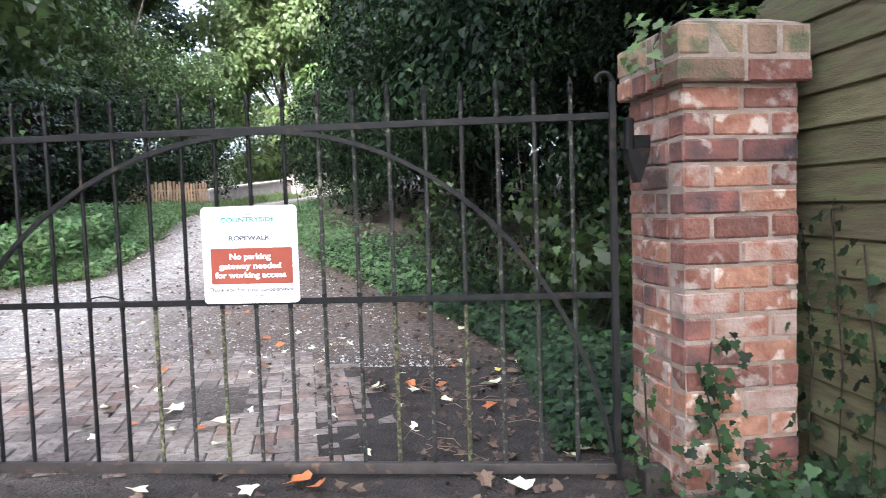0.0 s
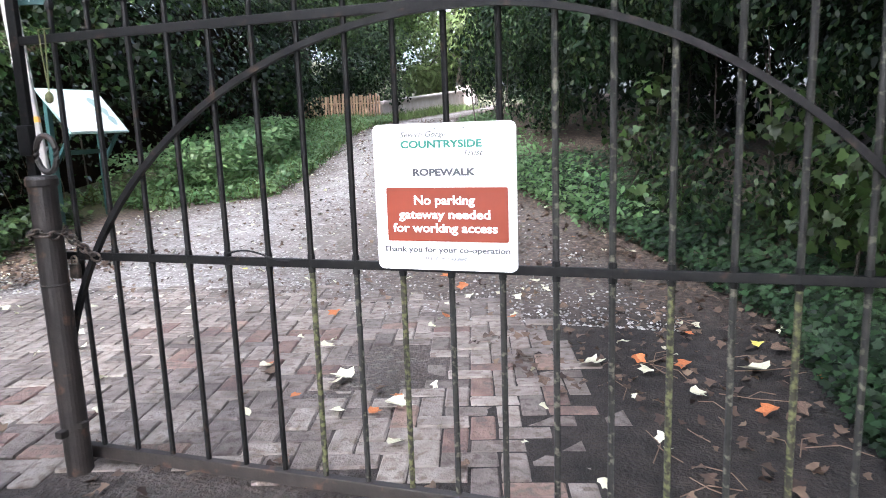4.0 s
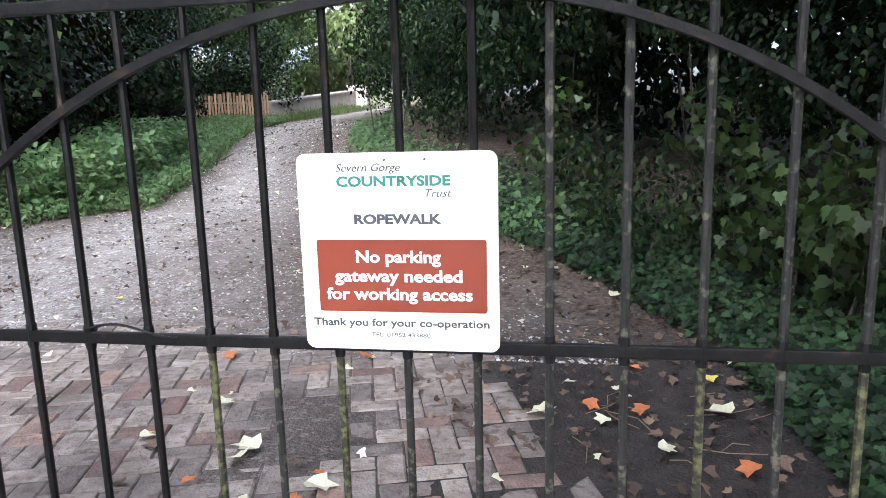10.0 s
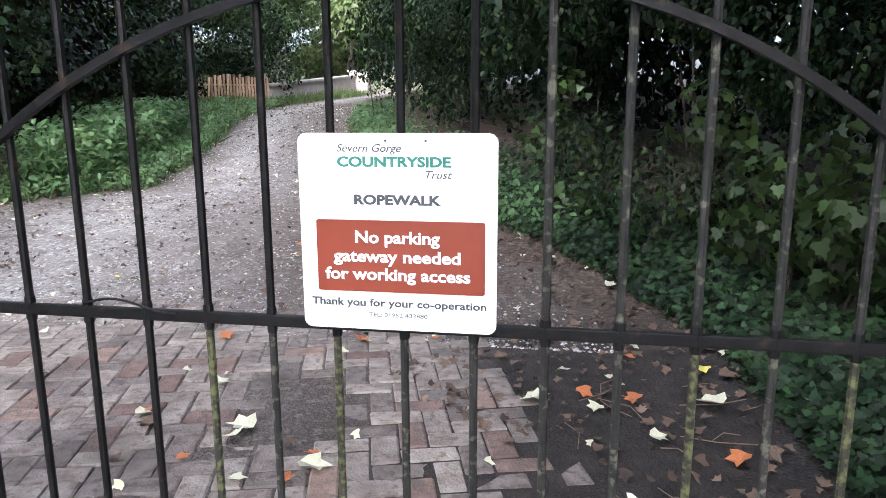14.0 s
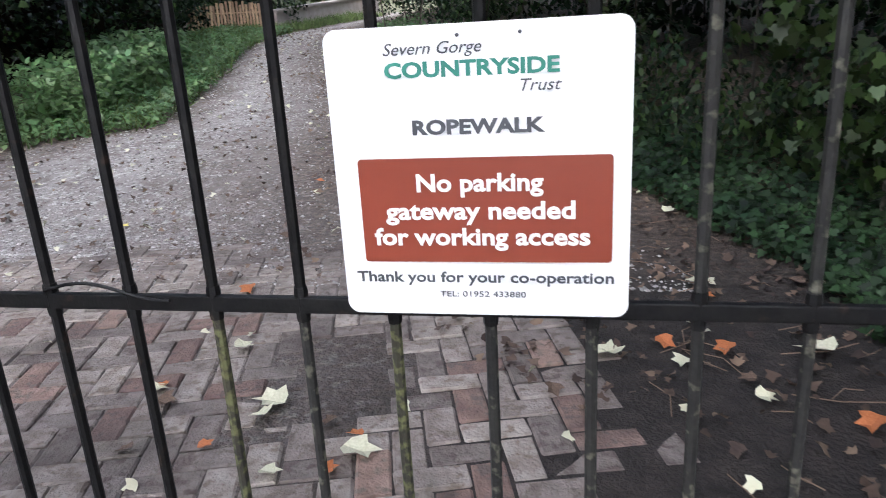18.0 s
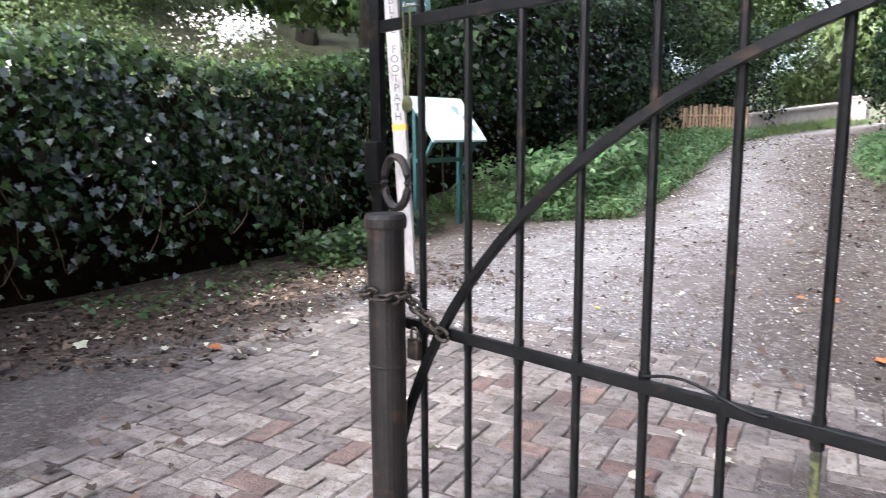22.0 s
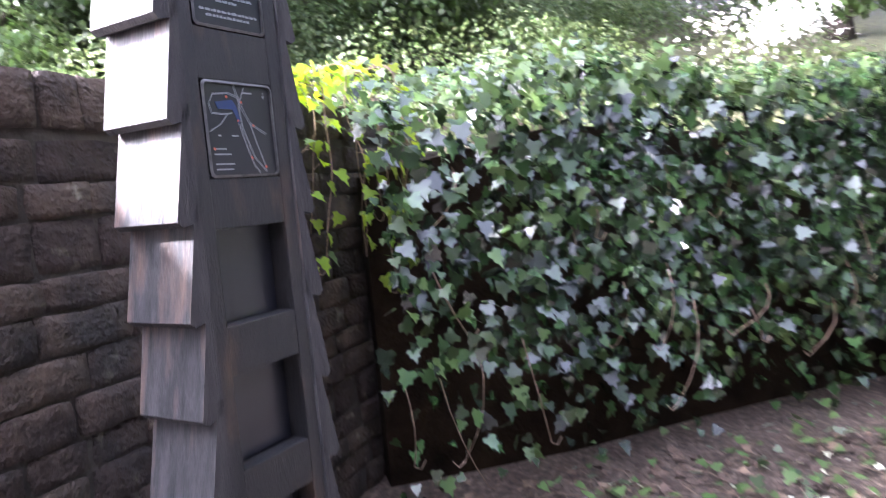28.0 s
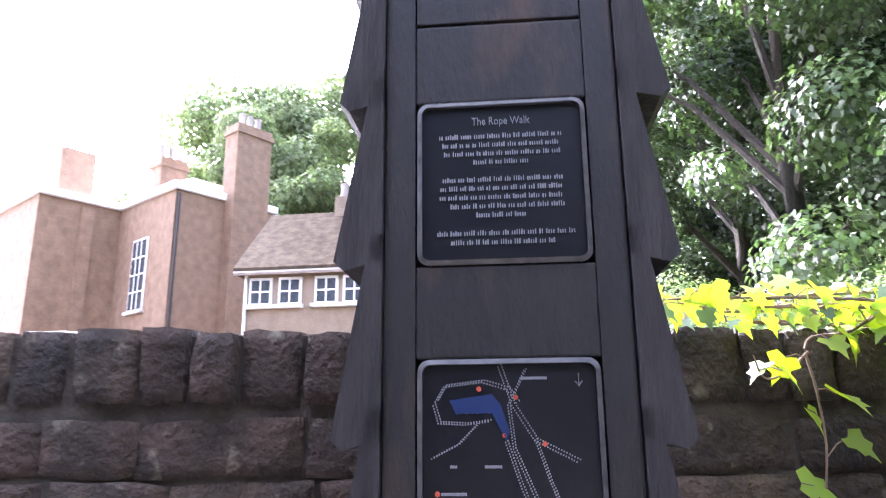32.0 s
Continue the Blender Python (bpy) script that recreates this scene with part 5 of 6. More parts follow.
def make_board():
    b = thing("information_board", "sloping faded information board on a dark green steel stand", "notice board", at=(-5.32, 4.40, 0.10), rz=92)
    # local x runs along the lower edge, local y away from the reader
    w, tilt = 0.86, 50
    top = pose(0, 0.0, 1.30, tilt)
    part("board_panel", box((w - 0.03, 0.60, 0.012), top @ pose(0, 0, 0.012), 0.003), BOARD_PALE, b, "bleached pale green panel")
    part("frame", box((w, 0.63, 0.02), top, 0.006), BOARD_EDGE, b)
    for x, z in ((0.2, 0.12), (0.28, -0.02), (0.3, -0.15)):
        part("algae_stain", plate([(x + 0.05 * math.cos(a) * (1 + 0.3 * math.sin(3 * a)), z + 0.07 * math.sin(a)) for a in np.linspace(0, math.tau, 12, endpoint=False)], 0.001, top @ pose(0, 0, 0.0195, -90)), BOARD_EDGE, b)
    for x in (-w / 2 + 0.08, w / 2 - 0.08):
        part("leg", box((0.06, 0.05, 1.5), pose(x, 0.14, 0.70), 0.005), BOARD_STEEL, b)
        part("side_arm", box((0.03, 0.60, 0.05), top @ pose(x, 0, -0.035), 0.004), BOARD_STEEL, b)
        part("strut", box((0.035, 0.035, 0.42), pose(x, -0.02, 0.93, 35), 0.004), BOARD_STEEL, b)
    part("cross_bar", box((w - 0.1, 0.03, 0.05), pose(0, 0.10, 0.86), 0.004), BOARD_STEEL, b)
    return b


make_board()


# ---- trees and shrubs ----
def make_tree(name, label, x, y, height, spread, material, per=900, size=0.11, trunk=0.22, seed=1, low=0.35, shape=None, lean=(0, 0), clumps=26):
    rand = random.Random(seed)
    z0 = gz(x, y) - 0.1
    t = thing(name, label, "tree", at=(x, y, z0))
    bm = bmesh.new()
    pts, rr = [], []
    for k in range(8):
        u = k / 7
        pts.append((lean[0] * u * u + rand.uniform(-0.12, 0.12) * u, lean[1] * u * u + rand.uniform(-0.12, 0.12) * u, height * 0.72 * u))
        rr.append(trunk * (1 - 0.75 * u) * (1.25 if k == 0 else 1))
    tube(pts, rr, 9, bm)
    part("trunk", bm, BARK, t, smooth=True)
    cs, rs = [], []
    for k in range(clumps):
        u = low + (1 - low) * rand.random() ** 0.8
        rad = spread * math.sqrt(max(0.08, 1 - ((u - low) / (1 - low) * 1.25 - 0.45) ** 2))
        a = rand.uniform(0, math.tau)
        r = rad * rand.uniform(0.35, 1)
        c = (lean[0] * u + r * math.cos(a), lean[1] * u + r * math.sin(a), height * u)
        cs.append(c)
        rs.append(rand.uniform(0.22, 0.42) * spread)
    for c in cs[:9]:
        limb = bmesh.new()
        s = Vector((lean[0] * 0.3, lean[1] * 0.3, height * max(0.2, c[2] / height * 0.55)))
        mid = s.lerp(Vector(c), 0.55) + Vector((0, 0, 0.12 * spread))
        tube([s, mid, c], [trunk * 0.38, trunk * 0.22, 0.02], 6, limb)
        part("limb", limb, BARK, t)
    p, d = clump_points(cs, rs, per, 0.75, 0.7)
    n = d + np.array([0, 0, 0.7]) + rng.normal(0, 0.45, d.shape)
    leaves("crown", shape if shape is not None else KITE_LEAF, p, n, rng.uniform(0.7, 1.3, len(p)) * size, material, t)
    return t


def make_bush(name, label, centres, radii, per, size, material, shape, category="shrub", flat=0.85, shell=0.7, up=0.5, second=None):
    b = thing(name, label, category, at=(0, 0, 0))
    p, d = clump_points(centres, radii, per, flat, shell)
    g = ground_z(p[:, 0], p[:, 1])
    keep = p[:, 2] > g + 0.02
    p, d = p[keep], d[keep]
    n = d + np.array([0, 0, up]) + rng.normal(0, 0.45, d.shape)
    if second:
        pick = rng.uniform(0, 1, len(p)) < second[1]
        leaves("foliage_light", shape, p[pick], n[pick], rng.uniform(0.7, 1.3, pick.sum()) * size, second[0], b)
        p, n = p[~pick], n[~pick]
    leaves("foliage", shape, p, n, rng.uniform(0.7, 1.3, len(p)) * size, material, b)
    rand = random.Random(len(p))
    bm = bmesh.new()
    for c, r in list(zip(centres, radii))[:14]:
        zz = gz(c[0], c[1])
        if c[2] < zz + 4:
            tube([(c[0] + rand.uniform(-0.2, 0.2), c[1] + rand.uniform(-0.2, 0.2), zz - 0.05), (c[0] + rand.uniform(-0.1, 0.1), c[1], (zz + c[2]) / 2), c], [0.014, 0.010, 0.004], 5, bm)
    if bm.verts:
        part("stem_growth", bm, BARK, b, "thin brown stems")["kind"] = "stuff"
    else:
        bm.free()
    return b


def bank(seed, n, y0, y1, off0, off1, z0, z1, r0, r1, edge=PATH_RIGHT, sign=1):
    rand = random.Random(seed)
    cs, rs = [], []
    for _ in range(n):
        y = rand.uniform(y0, y1)
        x = float(edge_x(edge, y)) + sign * rand.uniform(off0, off1)
        r = rand.uniform(r0, r1)
        cs.append((x, y, gz(x, y) + rand.uniform(z0, z1)))
        rs.append(r)
    return cs, rs


def make_green():
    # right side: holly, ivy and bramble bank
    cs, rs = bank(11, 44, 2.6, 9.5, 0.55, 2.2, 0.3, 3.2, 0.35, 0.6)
    make_bush("holly_thicket", "dense dark evergreen thicket beside the path", cs, rs, 2600, 0.055, LEAF_DEEP_SHADE, OVAL_LOW, second=(LEAF_MID, 0.4))
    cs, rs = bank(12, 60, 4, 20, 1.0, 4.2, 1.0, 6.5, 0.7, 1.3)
    make_bush("tall_thicket", "tall dark overgrown thicket of evergreen and ivy", cs, rs, 1000, 0.085, LEAF_DEEP_SHADE, OVAL_LOW, second=(LEAF_MID, 0.2))
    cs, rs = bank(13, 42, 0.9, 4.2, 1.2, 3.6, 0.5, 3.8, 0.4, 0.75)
    make_bush("ivy_thicket", "dark ivy-hung thicket behind the gate pillar", cs, rs, 1700, 0.062, LEAF_DEEP_SHADE, OVAL_LOW, second=(LEAF_MID, 0.2))
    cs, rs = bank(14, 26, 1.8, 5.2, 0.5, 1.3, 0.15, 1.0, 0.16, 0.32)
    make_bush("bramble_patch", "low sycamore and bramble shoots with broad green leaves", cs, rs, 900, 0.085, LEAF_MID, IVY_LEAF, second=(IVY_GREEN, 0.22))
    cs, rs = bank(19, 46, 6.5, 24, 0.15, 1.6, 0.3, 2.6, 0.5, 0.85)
    make_bush("path_side_thicket", "dark evergreen bushes crowding the path", cs, rs, 950, 0.075, LEAF_DEEP_SHADE, OVAL_LOW, second=(LEAF_MID, 0.2))
    # ground ivy on the right bank
    k = 15000
    y = rng.uniform(0.25, 7.0, k)
    x = edge_x(PATH_RIGHT, y) + 0.03 + np.abs(rng.normal(0, 0.75, k)) * rng.uniform(0.6, 1.2, k)
    z = ground_z(x, y) + rng.uniform(0.02, 0.12, k)
    n = rng.normal(0, 0.35, (k, 3)) + np.array([-0.25, -0.35, 1])
    leaves("ground_ivy", IVY_LEAF, np.stack([x, y, z], 1), n, rng.uniform(0.03, 0.06, k), IVY_GROUND, label="carpet of dark ivy leaves on the bank", category="ground cover", spin=3.1)
    k = 5200
    y = rng.uniform(4.2, 12, k)
    x = edge_x(PATH_RIGHT, y) - 0.1 + np.abs(rng.normal(0, 0.5, k))
    p = np.stack([x, y, ground_z(x, y) + rng.uniform(0.01, 0.22, k)], 1)
    leaves("right_verge_weeds", OVAL_LEAF, p, rng.normal(0, 0.5, (k, 3)) + np.array([-0.2, -0.3, 1]), rng.uniform(0.035, 0.09, k), NETTLE, spin=3.1, label="low green weeds edging the shaded thicket", category="weeds")
    # backing clumps close the gaps, their shade carried by the near-black leaf
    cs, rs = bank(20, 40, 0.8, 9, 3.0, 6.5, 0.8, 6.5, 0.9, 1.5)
    make_bush("deep_thicket", "dark woodland undergrowth behind the bank", cs, rs, 420, 0.11, LEAF_DEEP_SHADE, OVAL_LOW)
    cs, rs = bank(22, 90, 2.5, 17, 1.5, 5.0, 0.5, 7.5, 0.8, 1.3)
    make_bush("shaded_undergrowth", "dense dark undergrowth closing off the wood", cs, rs, 620, 0.12, LEAF_DEEP_SHADE, OVAL_LOW)
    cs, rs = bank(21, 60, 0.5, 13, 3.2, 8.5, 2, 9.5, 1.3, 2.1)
    make_bush("woodland_edge", "dark tall woodland edge", cs, rs, 430, 0.19, LEAF_DEEP_SHADE, OVAL_LOW)
    # left side beyond the board: nettles and grass verge, dark ivy wood
    k = 16000
    y = rng.uniform(4.9, 15, k)
    l = edge_x(PATH_LEFT, y)
    x = l + 0.2 - rng.uniform(0, 1, k) * 1.6
    p = np.stack([x, y, ground_z(x, y) + 0.12 * np.clip(l - 0.6 - x, 0, 1.2) + rng.uniform(0.01, 0.16, k)], 1)
    leaves("verge_weeds", OVAL_LEAF, p, rng.normal(0, 0.5, (k, 3)) + np.array([0, -0.2, 1]), rng.uniform(0.035, 0.10, k), NETTLE, spin=3.1, label="low broad-leaved weeds along the verge", category="weeds")
    k = 9500
    y = rng.uniform(4.9, 23, k)
    l = edge_x(PATH_LEFT, y)
    x = l + 0.25 - rng.uniform(0, 1, k) ** 0.8 * 1.7
    p = np.stack([x, y, ground_z(x, y) + 0.0 + 0.12 * np.clip(l - 0.6 - x, 0, 1.2)], 1)
    nrm = rand_dirs(k) * np.array([1, 1, 0.2])
    leaves("grass_verge", BLADE, p, nrm, rng.uniform(0.10, 0.26, k), GRASS, up=np.tile([0, 0, 1.0], (k, 1)), label="rough green grass and weeds beside the path", category="grass")
    k = 5200
    y = rng.uniform(5.2, 9.0, k)
    x = edge_x(PATH_LEFT, y) - 0.35 - rng.uniform(0, 1.3, k)
    p = np.stack([x, y, ground_z(x, y) + rng.uniform(0.05, 0.62, k)], 1)
    leaves("nettle_patch", OVAL_LEAF, p, rng.normal(0, 0.5, (k, 3)) + np.array([0, -0.2, 1]), rng.uniform(0.06, 0.12, k), NETTLE, spin=3.1, label="patch of fresh green nettles against the ivy", category="nettles")
    k = 1500
    y = rng.uniform(2.6, 4.4, k)
    x = -5.75 + rng.uniform(-0.1, 0.6, k) - 0.15 * (y - 3)
    p = np.stack([x, y, ground_z(x, y) + rng.uniform(0.02, 0.3, k)], 1)
    leaves("hedge_foot_weeds", IVY_LEAF, p, rng.normal(0, 0.5, (k, 3)) + np.array([0.3, -0.2, 1]), rng.uniform(0.04, 0.08, k), IVY_GREEN, spin=3.1, label="green weeds at the foot of the ivy", category="weeds")
    # trees
    make_tree("sycamore_tree", "leafy sycamore overhanging the path", -8.6, 6.0, 9.0, 3.6, LEAF_A, 800, 0.15, 0.2, 31, 0.28, IVY_LOW)
    make_tree("sycamore_tree", "leafy sycamore overhanging the path", -11.5, 10.5, 11, 4.2, LEAF_A, 520, 0.16, 0.25, 32, 0.22, IVY_LOW)
    make_tree("sycamore_tree", "leafy sycamore overhanging the path", -13.5, 17, 12, 4.6, LEAF_A, 420, 0.18, 0.25, 33, 0.15)
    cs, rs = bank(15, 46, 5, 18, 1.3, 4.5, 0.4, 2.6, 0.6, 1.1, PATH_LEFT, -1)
    make_bush("ivy_bank", "dark ivy-covered bank beneath the trees", cs, rs, 900, 0.085, LEAF_DEEP_SHADE, IVY_LOW, second=(LEAF_MID, 0.2))
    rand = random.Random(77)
    spots = [(-15, 27, 13, 4.5, LEAF_MID), (-10, 34, 14, 5, LEAF_LIGHT), (-4.5, 33, 13, 4.5, LEAF_A), (0.5, 24, 12, 4.2, LEAF_A), (3.5, 14, 11, 4, LEAF_DEEP_SHADE), (5.5, 7.5, 10, 3.6, LEAF_DEEP_SHADE),
             (-22, 22, 14, 5, LEAF_A), (-20, 36, 16, 6, LEAF_MID), (-13, 46, 18, 7, LEAF_LIGHT), (-2, 46, 18, 7, LEAF_A), (-28, 44, 18, 7, LEAF_LIGHT), (8, 34, 16, 6, LEAF_A), (6.5, 2.2, 8.5, 3.2, LEAF_DEEP_SHADE), (3.9, 3.4, 8.5, 2.9, LEAF_DEEP_SHADE)]
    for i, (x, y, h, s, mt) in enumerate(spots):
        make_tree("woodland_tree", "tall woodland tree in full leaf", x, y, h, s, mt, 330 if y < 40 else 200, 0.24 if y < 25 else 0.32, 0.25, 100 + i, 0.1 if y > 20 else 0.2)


make_green()


# ---- far end of the path ----
def make_path_end():
    rand = random.Random(8)
    a, b = Vector((-8.54, 15.05, 1.16)), Vector((-7.0, 16.4, 1.22))
    f = thing("pale_fence", "low fence of split chestnut pales beside the path", "fence", at=tuple(a))
    n = 27
    ang = math.degrees(math.atan2(b.y - a.y, b.x - a.x))
    for i in range(n):
        p = (b - a) * (i / (n - 1))
        h = 0.80 + rand.uniform(-0.05, 0.05)
        part("pale", box((0.055, 0.025, h), pose(p.x, p.y, h / 2, rand.uniform(-2, 2), rand.uniform(-3, 3), ang), 0.006, 1), HURDLE_WOOD, f)
    part("post", box((0.16, 0.12, 0.8), pose(-0.12, -0.03, 0.38, 0, 0, ang), 0.01), CONCRETE, f, "grey square end post")
    for z in (0.16, 0.58):
        part("rail", tube([(0, 0.05, z), ((b - a).x, (b - a).y + 0.05, z)], 0.018, 6), HURDLE_WOOD, f)
    w = thing("path_wall", "low wall of pale weathered brick with a taller end pier", "wall", at=(0, 0, 0))
    p, q = Vector((-6.95, 16.55, 1.14)), Vector((-7.05, 24.7, 1.70))
    d = (q - p).length
    ang = math.degrees(math.atan2(q.y - p.y, q.x - p.x))
    mid = (p + q) / 2
    slope = -math.degrees(math.asin((q.z - p.z) / d))
    part("wall_body", box((d, 0.3, 0.8), pose(mid.x - 0.15, mid.y, mid.z + 0.18, 0, slope, ang), 0.02), CONCRETE, w)
    part("coping", box((d + 0.1, 0.4, 0.08), pose(mid.x - 0.15, mid.y, mid.z + 0.6, 0, slope, ang), 0.02), CONCRETE, w)
    part("pier", box((0.5, 0.7, 1.1), pose(q.x + 0.1, q.y + 0.2, q.z + 0.2, 0, 0, ang), 0.03), CONCRETE, w, "taller end pier")
    part("pier_cap", box((0.6, 0.8, 0.08), pose(q.x + 0.1, q.y + 0.2, q.z + 0.78, 0, 0, ang), 0.03), CONCRETE, w)

    # woodland shrubs behind the fence and the wall
    rand = random.Random(77)
    cs, rs = [], []
    for k in range(46):
        y = rand.uniform(16.5, 31)
        x = -9.2 - rand.uniform(0, 3.5) - 0.08 * (y - 16)
        cs.append((x, y, rise(y) + rand.uniform(0.2, 5.5)))
        rs.append(rand.uniform(0.7, 1.3))
    make_bush("woodland_shrubs", "mid-green leafy shrubs behind the pale fence", cs, rs, 520, 0.12, LEAF_MID, OVAL_LOW, second=(LEAF_A, 0.45))


make_path_end()


# ---- houses beyond the wall ----
EYE = Vector((-3.41, 0.106, 0))
FWD, SIDE = Vector((-0.527, -0.850, 0)), Vector((-0.850, 0.527, 0))
HOUSE_TURN = math.degrees(math.atan2(SIDE.y, SIDE.x))


def far_at(h, s, z=0.0):
    return EYE + FWD * h + SIDE * s + Vector((0, 0, z))


def window(parent, x, z, w, h, y, cols, rows):
    """A sash window on the house front (local -y)."""
    win = part("window", box((w + 0.16, 0.1, h + 0.16), pose(x, y, z), 0.01), WHITE_PAINT, parent, "white painted window")
    part("pane", box((w, 0.03, h), pose(x, y - 0.055, z)), GLASS_DARK, win)
    for c in range(1, cols):
        part("glazing_bar", box((0.05, 0.04, h), pose(x - w / 2 + w * c / cols, y - 0.062, z)), WHITE_PAINT, win)
    for r in range(1, rows):
        part("glazing_bar", box((w, 0.045, 0.05), pose(x, y - 0.062, z - h / 2 + h * r / rows)), WHITE_PAINT, win)
    part("sill", box((w + 0.3, 0.2, 0.1), pose(x, y - 0.08, z - h / 2 - 0.1), 0.01), WHITE_PAINT, win)


def gable_roof(length, width, z, rise_h, over=0.3):
    bm = bmesh.new()
    L, Wd = length / 2 + over, width / 2 + over
    v = [bm.verts.new(c) for c in ((-L, -Wd, z), (L, -Wd, z), (L, Wd, z), (-L, Wd, z), (-L, 0, z + rise_h), (L, 0, z + rise_h),
                                   (-L, -Wd, z - 0.15), (L, -Wd, z - 0.15), (L, Wd, z - 0.15), (-L, Wd, z - 0.15))]
    for f in ((0, 1, 5, 4), (2, 3, 4, 5), (1, 2, 5), (3, 0, 4), (6, 7, 1, 0), (7, 8, 2, 1), (8, 9, 3, 2), (9, 6, 0, 3), (9, 8, 7, 6)):
        bm.faces.new([v[i] for i in f])
    bmesh.ops.recalc_face_normals(bm, faces=bm.faces[:])
    return bm


def make_houses():
    # tall house seen at its corner; local x runs along the shaded face, local y along the windowed face
    base = far_at(26, -10.4)
    turn = HOUSE_TURN + 50
    h = thing("brick_house", "tall red brick house with white cornice and big chimneys", "house", at=tuple(base), rz=turn)
    part("main_wall", box((4.6, 4.5, 9.6), pose(2.3, 2.25, 4.8)), HOUSE_BRICK, h)
    part("cornice", box((4.9, 4.8, 0.3), pose(2.3, 2.25, 9.7), 0.05), WHITE_PAINT, h)
    part("roof", lathe([(3.2, 9.85), (1.2, 10.6), (0.2, 10.65)], 4, pose(2.3, 2.25, 0, 0, 0, 45)), ROOF_SLATE, h)
    part("wing_wall", box((4.1, 4.4, 9.6), pose(-1.25, 6.705, 4.8)), HOUSE_BRICK, h)
    part("wing_cornice", box((3.5, 4.7, 0.3), pose(-1.7, 6.66, 9.7), 0.05), WHITE_PAINT, h)
    part("pilaster", box((0.5, 0.2, 9.4), pose(-1.4, 4.44, 4.7), 0.02), HOUSE_BRICK, h, "soot-darkened pilaster")
    face = pose(0, 0, 0, 0, 0, -90)
    window(h, -2.4, 6.8, 1.05, 2.5, 0.0, 3, 4)
    window(h, -2.6, 3.5, 1.1, 1.0, 0.0, 3, 2)
    for ob in h.children:
        if ob.name.startswith("window"):
            ob.matrix_basis = face
    for x, y, w, top in ((3.0, -0.2, 1.7, 12.6), (1.2, 3.0, 1.2, 11.6)):
        ch = part("chimney", box((w, 0.9, top - 0.1), pose(x, y, top / 2), 0.03), HOUSE_BRICK, h)
        part("chimney_band", box((w + 0.15, 1.05, 0.18), pose(x, y, top - 0.35), 0.02), HOUSE_BRICK, ch)
        for k in (-1, 0, 1):
            part("chimney_pot", lathe([(0.16, 0), (0.18, 0.05), (0.14, 0.1), (0.13, 0.5), (0.16, 0.55)], 10, pose(x + k * 0.4, y, top - 0.05)), CONCRETE, ch)
    part("chimney", box((1.5, 1.0, 2.6), pose(-1.2, 7.0, 10.9), 0.03), HOUSE_BRICK, h)
    part("lean_to_roof", gable_roof(2.2, 3.0, 8.4, 0.7, 0.1), ROOF_SLATE, h).matrix_basis = pose(5.6, 1.8, 0)
    part("side_wall", box((2.2, 3.0, 8.4), pose(5.6, 1.8, 4.2)), HOUSE_BRICK, h)
    part("drainpipe", tube([(0.1, -0.1, 0), (0.1, -0.1, 9.4)], 0.07, 6), POST_IRON, h, "dark iron drainpipe")
    c = thing("cottage", "low brick cottage with a red tiled roof and white casement windows", "house", at=tuple(far_at(20, -2.8)), rz=HOUSE_TURN - 8)
    c.scale.z, h.scale.z = 1.12, 1.13
    part("wall", box((4.0, 5, 5.5), pose(-1.15, 2.5, 2.75)), HOUSE_BRICK2, c)
    part("roof", gable_roof(4.0, 5.0, 5.58, 2.2, 0.25), ROOF_TILE, c).matrix_basis = pose(-1.15, 2.5, 0)
    bm = bmesh.new()
    for s in (-1, 1):
        f = bm.faces.new([bm.verts.new(p) for p in ((s * 2.0 - 1.15, 0, 5.5), (s * 2.0 - 1.15, 5, 5.5), (s * 2.0 - 1.15, 2.5, 7.7))])
    part("gable_wall", bm, HOUSE_BRICK2, c)
    for x in (-2.6, -1.7, -0.6, 0.25):
        window(c, x, 4.95, 0.55, 0.6, 0.0, 2, 2)
    part("gutter", tube([(-3.35, -0.3, 5.42), (1.05, -0.3, 5.42)], 0.06, 6), CONCRETE, c)
    part("drainpipe", tube([(-3.05, -0.06, 0), (-3.05, -0.06, 5.4)], 0.05, 6), WHITE_PAINT, c)
    ch = part("chimney", box((0.5, 0.5, 0.7), pose(-0.88, 2.5, 7.85), 0.02), HOUSE_BRICK2, c)
    part("chimney_pot", lathe([(0.14, 0), (0.12, 0.4), (0.15, 0.45)], 10, pose(-0.88, 2.5, 8.2)), CONCRETE, ch)
    g = thing("garden_boundary", "brick garden wall with a scalloped tile coping", "wall", at=tuple(far_at(12.5, -3.2)), rz=HOUSE_TURN + 3)
    part("wall_body", box((3.7, 0.25, 2.95), pose(0, 0, 1.475)), HOUSE_BRICK2, g)
    for k in range(23):
        part("coping_tile", lathe([(0.085, -0.16), (0.085, 0.16)], 8, pose(-1.8 + k * 0.164, 0, 2.97, 90)), ROOF_TILE, g)


make_houses()


